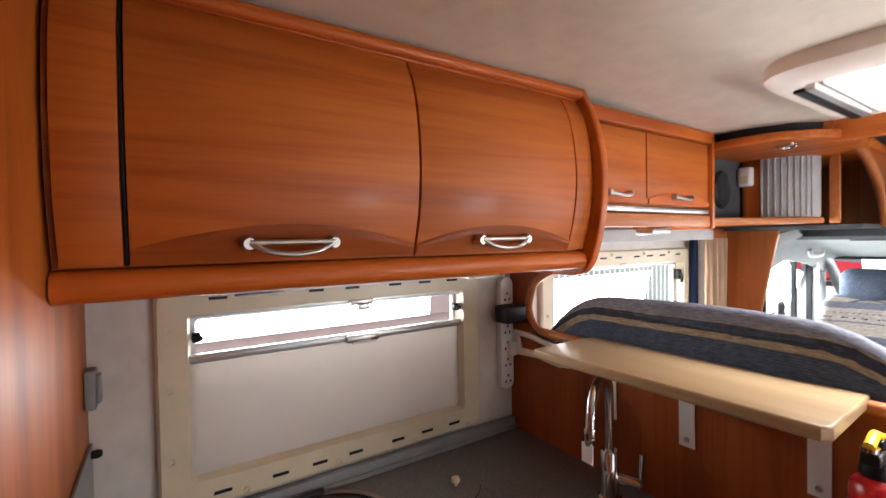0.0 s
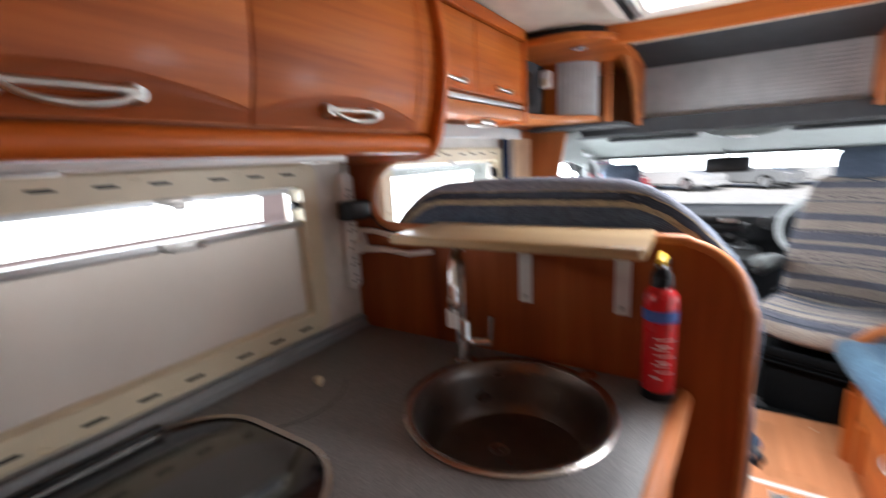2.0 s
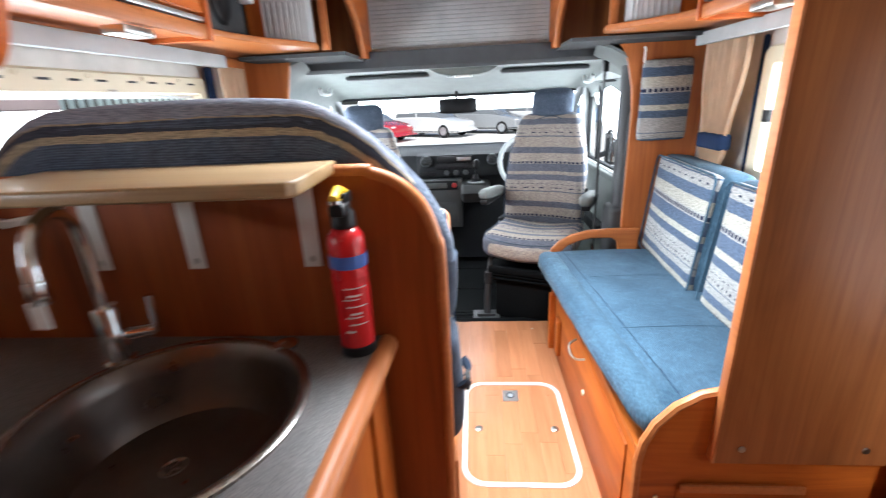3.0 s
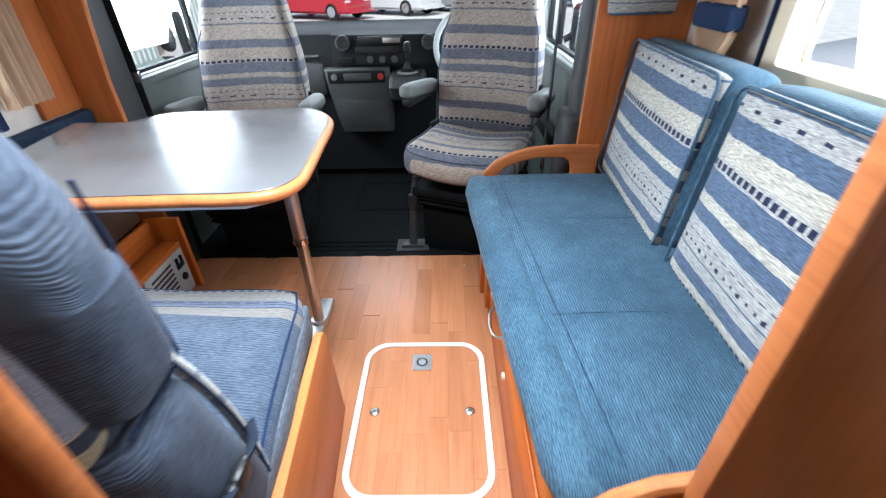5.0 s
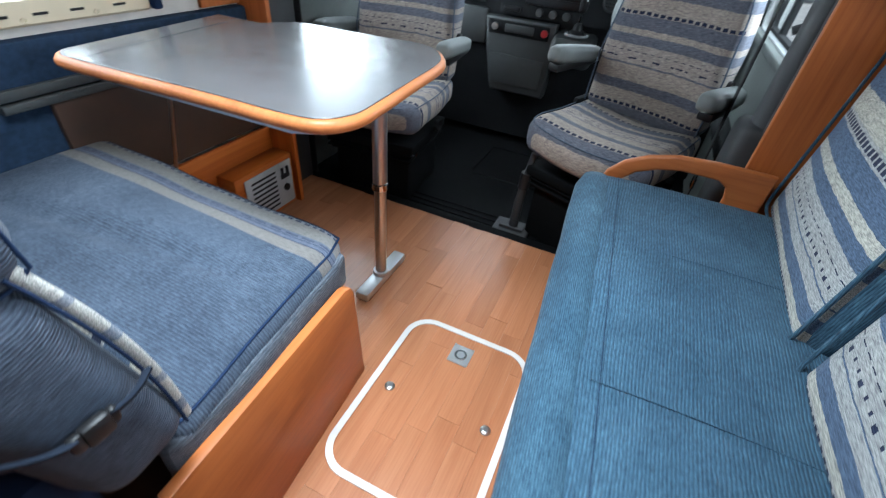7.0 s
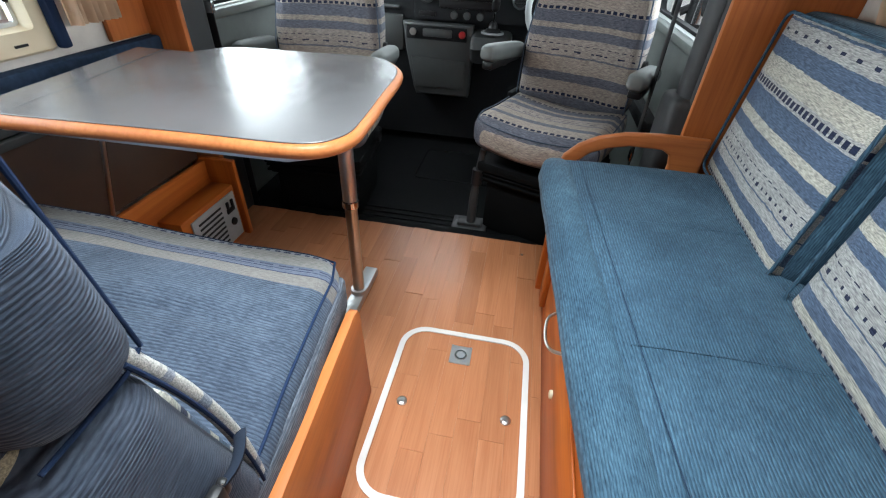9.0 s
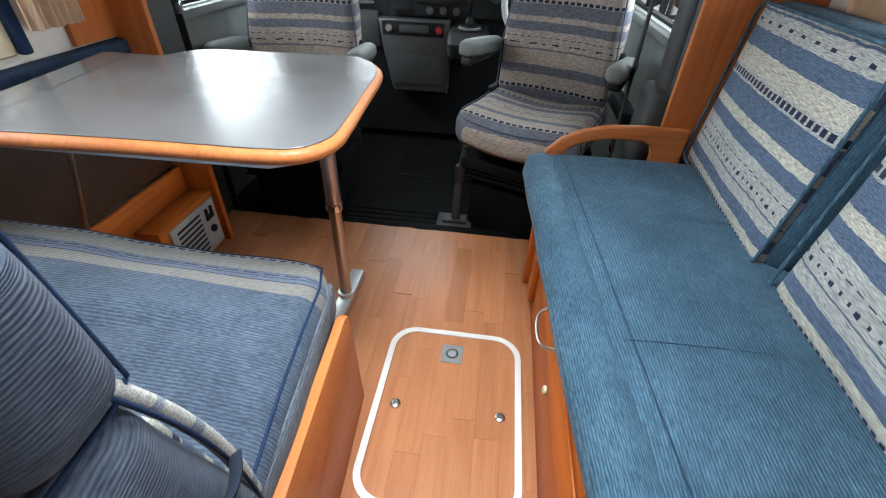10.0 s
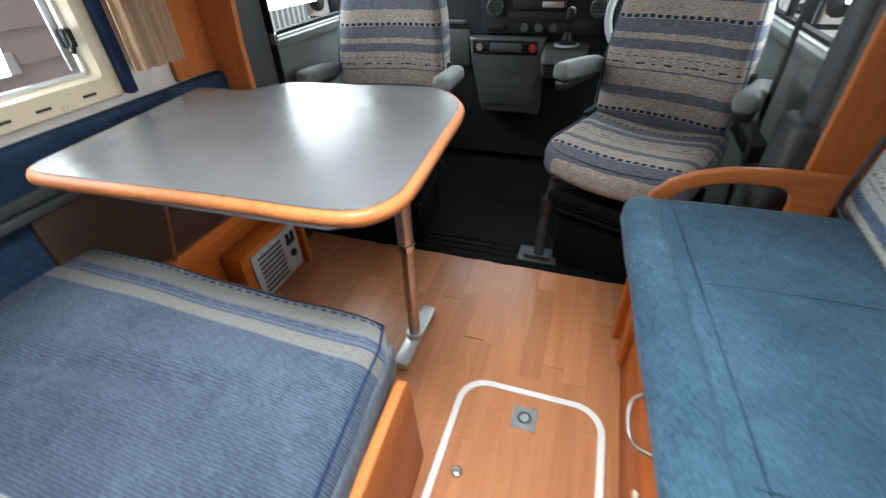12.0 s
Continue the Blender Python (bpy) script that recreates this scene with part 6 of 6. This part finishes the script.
part("gaiter_ring", lathe([(0.06, 0), (0.06, 0.008), (0.048, 0.01), (0.046, 0.0)], (4.83, 1.225, 0.648), 28), grey_plastic, gear)
part("gaiter", lathe([(0.048, 0.0), (0.035, 0.02), (0.026, 0.024), (0.02, 0.045), (0.012, 0.055), (0, 0.055)], (4.83, 1.225, 0.65), 20), black_plastic, gear)
part("stick", tube([(4.83, 1.225, 0.70), (4.81, 1.22, 0.76)], 0.007, 10), chrome, gear)
part("knob", move(pillow(0.045, 0.04, 0.065, 0.019, (0, 0, 0), 6), Matrix.Translation((4.807, 1.219, 0.785))), black_plastic, gear)
wheel = thing("steering_wheel", (4.75, 0.82, 0.78), "grey three-spoke steering wheel", "steering wheel")
wm = Matrix.Translation((4.69, 0.86, 0.80)) @ Matrix.Rotation(radians(-62), 4, "Y")
rimp = [wm @ Vector((0.195 * math.cos(radians(a)), 0.195 * math.sin(radians(a)), 0)) for a in range(0, 360, 12)]
part("rim", tube(rimp, 0.016, 10, True), mid_grey, wheel, "pale grey rim")
part("hub", move(pillow(0.15, 0.15, 0.05, 0.02, (0, 0, 0.015), 6), wm @ Matrix.Translation((0, 0, -0.02))), dash_grey, wheel)
for a in (0, 125, 235):
    part("spoke", tube([wm @ Vector((0.05 * math.cos(radians(a)), 0.05 * math.sin(radians(a)), -0.01)), wm @ Vector((0.19 * math.cos(radians(a)), 0.19 * math.sin(radians(a)), 0))], 0.016, 8, False, 0.5), mid_grey, wheel)
part("column", tube([wm @ Vector((0, 0, -0.03)), wm @ Vector((0.02, 0, -0.2))], 0.05, 12), dash_dark, wheel)


def cab_seat(label):
    """A swivelled cab seat that faces -x, built about the origin: pedestal, cushion, backrest, headrest, two armrests."""
    s = thing("cab_seat", (0, 0, -0.03), label, "seat", "swivelled cab seats")
    part("pedestal", join(box(-0.17, 0.2, -0.19, 0.19, -0.03, 0.22, 0.02), box(-0.21, 0.22, -0.22, 0.22, 0.27, 0.315, 0.012)), rubber_mat, s, "black seat pedestal")
    part("bellows", join(*[box(-0.19 - 0.012 * (i % 2), 0.2, -0.2 - 0.012 * (i % 2), 0.2 + 0.012 * (i % 2), 0.22 + 0.012 * i, 0.23 + 0.012 * i, 0.003) for i in range(4)]), rubber_mat, s)

    def dish(q):
        p = q + Vector((0.0, 0, 0.41))
        p.z += 0.05 * (abs(q.y) / 0.25) ** 2 * (0.4 + 0.6 * (q.x + 0.25) / 0.5) + 0.03 * max(0, -q.x / 0.26) - 0.05 * max(0, -q.x / 0.27 - 0.55)
        return p

    cu = part("seat_cushion", pillow(0.48, 0.50, 0.135, 0.05, (0.015, 0.01, 0.008), 18, 0.004, dish), cab_seat_stripe, s, "striped weave seat cushion")
    rimp = [(-0.225, -0.2), (-0.238, 0.0), (-0.225, 0.2), (-0.165, 0.245), (0.0, 0.25), (0.18, 0.245)]
    pts = smooth_path([dish(Vector((x, y, 0.05))) for x, y in ([(0.18, -0.245), (0.0, -0.25), (-0.165, -0.245)] + rimp)], 4)
    part("piping", tube(pts, 0.0025, 8), bench_slate, cu)

    def backshape(q):
        k = (q.z + 0.31) / 0.62
        y = q.y * (1.0 - 0.30 * max(0, k - 0.45) ** 1.3 / 0.55)
        x = q.x + (0.045 * (abs(q.y) / 0.24) ** 2 * -1 if q.x < 0 else 0) - 0.02 * math.sin(k * 3.1)
        return Vector((0.235 + x + 0.13 * k, y, 0.80 + q.z))

    ba = part("backrest", pillow(0.12, 0.48, 0.64, 0.05, (0.015, 0.0, 0.02), 20, 0.004, backshape), cab_stripe, s, "striped weave backrest")
    edge_ = []
    for a in range(0, 190, 10):
        edge_.append(backshape(Vector((-0.05, 0.235 * math.cos(radians(a)), 0.1 + 0.215 * math.sin(radians(a))))))
    edge_ = [backshape(Vector((-0.05, 0.235, -0.29)))] + [backshape(Vector((-0.05, 0.238, -0.1)))] + edge_ + [backshape(Vector((-0.05, -0.238, -0.1))), backshape(Vector((-0.05, -0.235, -0.29)))]
    part("piping", tube(edge_, 0.003, 8), bench_slate, ba, "slate-blue piping")
    for yy in (-0.05, 0.05):
        part("headrest_post", tube([(0.345, yy, 1.08), (0.37, yy, 1.17)], 0.006, 8), chrome, s)
    part("headrest", move(pillow(0.1, 0.24, 0.17, 0.04, (0.015, 0.004, 0.008), 10, 0.003), Matrix.Translation((0.375, 0, 1.18)) @ Matrix.Rotation(radians(8), 4, "Y")), bench_slate, s, "plain slate-blue headrest")
    for sg in (-1, 1):
        a = part("armrest", move(pillow(0.34, 0.066, 0.062, 0.024, (0, 0.003, 0.004), 8), Matrix.Translation((0.08 if sg > 0 else 0.05, sg * 0.288, 0.685)) @ Matrix.Rotation(radians(6), 4, "Y")), armrest_grey, s, "grey moulded armrest")
        part("armrest_hinge", lathe([(0.032, -0.03 * sg), (0.032, 0.0), (0, 0.0)], (0.24, sg * 0.255, 0.67), 16, "y"), black_plastic, a)
        part("armrest_underside", box(-0.07, 0.2, sg * 0.288 - 0.025, sg * 0.288 + 0.025, 0.636, 0.668, 0.01), black_plastic, a)
    part("recliner_cover", box(0.1, 0.3, 0.235, 0.262, 0.36, 0.52, 0.01), dash_dark, s)
    part("side_knob", lathe([(0.028, 0), (0.026, 0.02), (0, 0.022)], (0.05, -0.25, 0.33), 16, "y"), dash_dark, s)
    return s


bench_slate = corduroy("slate_blue_plain_weave", (0.05, 0.068, 0.1), (0.085, 0.108, 0.15), 1, 0.004, 0.5)
armrest_grey = plain("grey_armrest_skin", (0.11, 0.122, 0.12), 0.6, bump=0.3)
driver = cab_seat("striped driver's seat swivelled to face the lounge")
pas = copy_thing(driver, pose(4.12, 1.90, -0.075, 0, 0, 5))
pas["label"] = "striped passenger seat swivelled to face the lounge, partly behind the table"
driver.matrix_basis = pose(4.095, 0.888, -0.03, 0, 0, -22)
lev = thing("swivel_lever", (4.0, 1.17, -0.03), "black upright lever on a floor plate beside the driver's seat", "lever")
part("plate", join(box(3.955, 4.065, 1.10, 1.26, -0.03, -0.012, 0.006), box(3.975, 4.03, 1.125, 1.235, -0.012, 0.004, 0.005)), pillar_dark, lev)
part("post", tube([(4.0, 1.175, -0.02), (4.0, 1.172, 0.12), (3.995, 1.165, 0.24), (4.0, 1.15, 0.36)], [0.021, 0.02, 0.014, 0.013], 12), pillar_dark, lev)
part("grip", tube([(3.9955, 1.166, 0.2), (3.996, 1.163, 0.27)], 0.024, 12), black_plastic, lev)


# ---- outside ----
GZ = -0.62
conc = plain("pale_tarmac", (0.7, 0.695, 0.68), 0.85, mottle=0.2, scale=3, bump=0.5, bscale=60)
solid("ground", box(-300, 400, -300, 300, GZ - 0.2, GZ), conc, "pale tarmac car park reaching to the distance", "ground", kind="structure")
siding = plain("pink_siding", (0.52, 0.40, 0.38), 0.7, mottle=0.06, scale=4)
house = thing("neighbouring_building", (1.5, 5.2, GZ), "pinkish boarded building beside the motorhome", "building")
part("wall", box(-6, 5.8, 5.25, 6.5, GZ, 3.2), siding, house)
part("roof", prism([(5.05, 3.2), (7.2, 3.2), (7.2, 3.5), (6.2, 4.2), (5.05, 3.35)], "x", -6.2, 6.0), cab_felt, house)
for i in range(16):
    part("board", prism([(5.25, GZ + 0.1 + i * 0.23), (5.225, GZ + 0.1 + i * 0.23), (5.24, GZ + 0.326 + i * 0.23), (5.25, GZ + 0.326 + i * 0.23)], "x", -6, 5.8), siding, house)
part("notice", box(4.5, 4.75, 5.215, 5.223, 0.35, 0.5, 0.003), label_white, house, "small white and red notice")
part("window", box(1.2, 2.1, 5.2, 5.24, 0.9, 1.9, 0.01), white_plastic, house)

fence_green = plain("green_fence_steel", (0.5, 0.6, 0.56), 0.5)
fence = thing("palisade_fence", (11, 6.6, GZ), "pale green steel palisade fence", "fence")
for i in range(72):
    x = 6.1 + i * 0.16
    part("pale", prism([(x, GZ), (x + 0.09, GZ), (x + 0.09, 1.5), (x + 0.045, 1.62), (x, 1.5)], "y", 6.6, 6.612), fence_green, fence)
for z in (-0.3, 1.2):
    part("rail", box(6.0, 17.6, 6.614, 6.66, z, z + 0.06), fence_green, fence)

car_glass = plain("dark_car_glass", (0.16, 0.17, 0.18), 0.06, coat=0.5, bump=0)
tyre = plain("tyre_rubber", (0.02, 0.02, 0.02), 0.8)
trim_lamp = plain("car_lamp", (0.6, 0.6, 0.6), 0.15, bump=0)


def car(label, m, paint):
    """A parked hatchback along x, nose at +x, on the ground."""
    c = thing("parked_car", (0, 0, 0), label, "car", "parked cars")
    side = smooth_path([(-2.1, 0, 0.35), (-2.12, 0, 0.75), (-2.0, 0, 0.95), (-1.2, 0, 1.0), (0.6, 0, 0.98), (1.5, 0, 0.86), (2.05, 0, 0.7), (2.12, 0, 0.45), (2.05, 0, 0.25), (-1.95, 0, 0.25)], 4, True)
    part("body", prism([(p.x, p.z) for p in side], "y", -0.86, 0.86, 0.06, 3), paint, c)
    roof = smooth_path([(-1.9, 0, 0.97), (-1.6, 0, 1.3), (-1.1, 0, 1.43), (-0.2, 0, 1.45), (0.35, 0, 1.36), (1.15, 0, 0.93)], 4)
    part("cabin", prism([(p.x, p.z) for p in roof], "y", -0.72, 0.72, 0.05, 2), car_glass, c, "dark glazing")
    part("roof", prism([(-1.55, 1.36), (-1.1, 1.45), (-0.2, 1.47), (0.3, 1.39), (0.28, 1.36), (-0.2, 1.43), (-1.1, 1.41)], "y", -0.7, 0.7, 0.01), paint, c)
    for s in (-1, 1):
        part("pillar", tube([(-0.4, s * 0.735, 0.98), (-0.42, s * 0.70, 1.43)], 0.035, 6), paint, c)
        part("headlight", move(pillow(0.1, 0.34, 0.14, 0.04, (0, 0, 0), 5), Matrix.Translation((2.04, s * 0.62, 0.66))), trim_lamp, c)
        for x in (-1.3, 1.35):
            w = part("wheel", lathe([(0.2, -0.1), (0.3, -0.1), (0.32, -0.06), (0.32, 0.06), (0.3, 0.1), (0.2, 0.1)], (x, s * 0.78, 0.32), 28, "y"), tyre, c)
            part("rim", lathe([(0.2, 0.0), (0.2, 0.09 * s), (0.12, 0.07 * s), (0.05, 0.1 * s), (0, 0.1 * s)], (x, s * 0.79, 0.32), 20, "y"), alu, w)
    c.matrix_basis = m
    return c


def paintmat(name, c):
    return plain(name, c, 0.25, coat=0.8, mottle=0.03, bump=0)


reds, silver, white, dark, blue = (paintmat(n, c) for n, c in (("red_car_paint", (0.4, 0.02, 0.03)), ("silver_car_paint", (0.6, 0.61, 0.62)), ("white_car_paint", (0.75, 0.75, 0.75)), ("graphite_car_paint", (0.25, 0.26, 0.27)), ("blue_car_paint", (0.1, 0.18, 0.32))))
lots = [(7.5, -5.5, 80, white, "white"), (4.4, -5.8, 85, silver, "silver"), (1.4, -6.0, 88, dark, "graphite"), (23.5, 6.4, -118, reds, "red"), (44, 12, 30, silver, "silver")]
for i, (p, n) in enumerate(((silver, "silver"), (dark, "graphite"), (silver, "silver"), (blue, "blue"), (white, "white"), (dark, "graphite"), (silver, "silver"))):
    lots.append((25.0 + i * 0.9, 3.4 - i * 2.9, -122, p, n))
for i, (p, n) in enumerate(((white, "white"), (silver, "silver"), (reds, "red"), (white, "white"), (dark, "graphite"))):
    lots.append((38.0 + i * 0.6, 8.0 - i * 4.6, 14, p, n))
for x, y, a, p, n in lots:
    car(f"{n} hatchback parked on the tarmac of the car park", pose(x, y, GZ, 0, 0, a), p)

shop_wall = plain("pale_render", (0.6, 0.58, 0.55), 0.8, mottle=0.05, scale=2)
orange_sign = plain("orange_fascia", (0.8, 0.32, 0.03), 0.5)
unit = thing("showroom_building", (62, -8, GZ), "low pale showroom with an orange fascia", "building")
part("wall", box(60, 70, -26, 2, GZ, 4.2), shop_wall, unit)
part("fascia", box(59.8, 60.0, -26, 2, 3.3, 4.4), orange_sign, unit, "orange fascia band")
for i in range(8):
    part("window", box(59.92, 60.02, -25 + i * 3.3, -22.6 + i * 3.3, GZ + 0.4, 2.8), car_glass, unit)

leafm = plain("hedge_leaf", (0.06, 0.1, 0.035), 0.7, mottle=0.4, scale=2)
bark = plain("bark", (0.09, 0.065, 0.045), 0.9)
rt = random.Random(3)


def tree(x, y, h):
    t = thing("tree", (x, y, GZ), "leafy green tree beyond the car park", "tree", "trees beyond the car park")
    part("trunk", tube([(x, y, GZ), (x + 0.1, y, GZ + h * 0.3), (x - 0.1, y + 0.1, GZ + h * 0.6)], [0.22, 0.16, 0.07], 8), bark, t)
    limb = [tube([(x, y, GZ + h * 0.35), (x + rt.uniform(-1.4, 1.4), y + rt.uniform(-1.4, 1.4), GZ + h * rt.uniform(0.55, 0.8))], [0.1, 0.03], 6) for _ in range(5)]
    part("limbs", join(*limb), bark, t)
    vs, fs = [], []
    for _ in range(1500):
        while True:
            p = Vector((rt.uniform(-1, 1), rt.uniform(-1, 1), rt.uniform(-1, 1)))
            if p.length < 1 and noise.noise(p * 2.3 + Vector((x, y, 0))) > -0.15:
                break
        c_ = Vector((x, y, GZ + h * 0.64)) + Vector((p.x * h * 0.34, p.y * h * 0.34, p.z * h * 0.38))
        a = Vector((rt.uniform(-1, 1), rt.uniform(-1, 1), rt.uniform(-1, 1))).normalized() * 0.2
        b = a.orthogonal().normalized() * 0.13
        k = len(vs)
        vs += [c_ - a, c_ + b, c_ + a, c_ - b]
        fs.append((k, k + 1, k + 2, k + 3))
    me = bpy.data.meshes.new("crown")
    me.from_pydata(vs, [], fs)
    me.materials.append(leafm)
    ob = new("crown", me)
    ob.parent = t
    ob.matrix_parent_inverse = t.matrix_basis.inverted()


for x, y, h in ((64, 10, 7), (67, 16, 8.5), (61, 22, 7.5), (56, 30, 8), (70, 5, 9)):
    tree(x, y, h)


# ---- floor strips ----
floor_ob = bpy.data.objects["floor"]
strip_w = 0.0675
cache = {}


def strip_mesh(length):
    key = round(length, 2)
    if key not in cache:
        bm = box(-key / 2 + 0.0001, key / 2 - 0.0001, -strip_w / 2 + 0.0001, strip_w / 2 - 0.0001, -0.0055, 0.0, 0.0003, 1)
        me = finish(bm, "floor_strip")
        me.materials.append(wood_floor)
        cache[key] = me
    return cache[key]


rng = random.Random(5)
row = 0
y = 0.30
while y < 2.26:
    x = 1.32 - rng.uniform(0, 0.4)
    while x < 3.88:
        ln = rng.choice((0.28, 0.34, 0.42, 0.5))
        x1_ = min(x + ln, 3.888)
        if x1_ - x > 0.03 and (x1_ > 2.3 or 0.3 < y < 1.45):
            ob = new("floor_strip", strip_mesh(x1_ - x))
            ob.parent = floor_ob
            ob.location = ((x + x1_) / 2, y, 0.0)
        x = x1_ + 0.0002
    y += strip_w
    row += 1
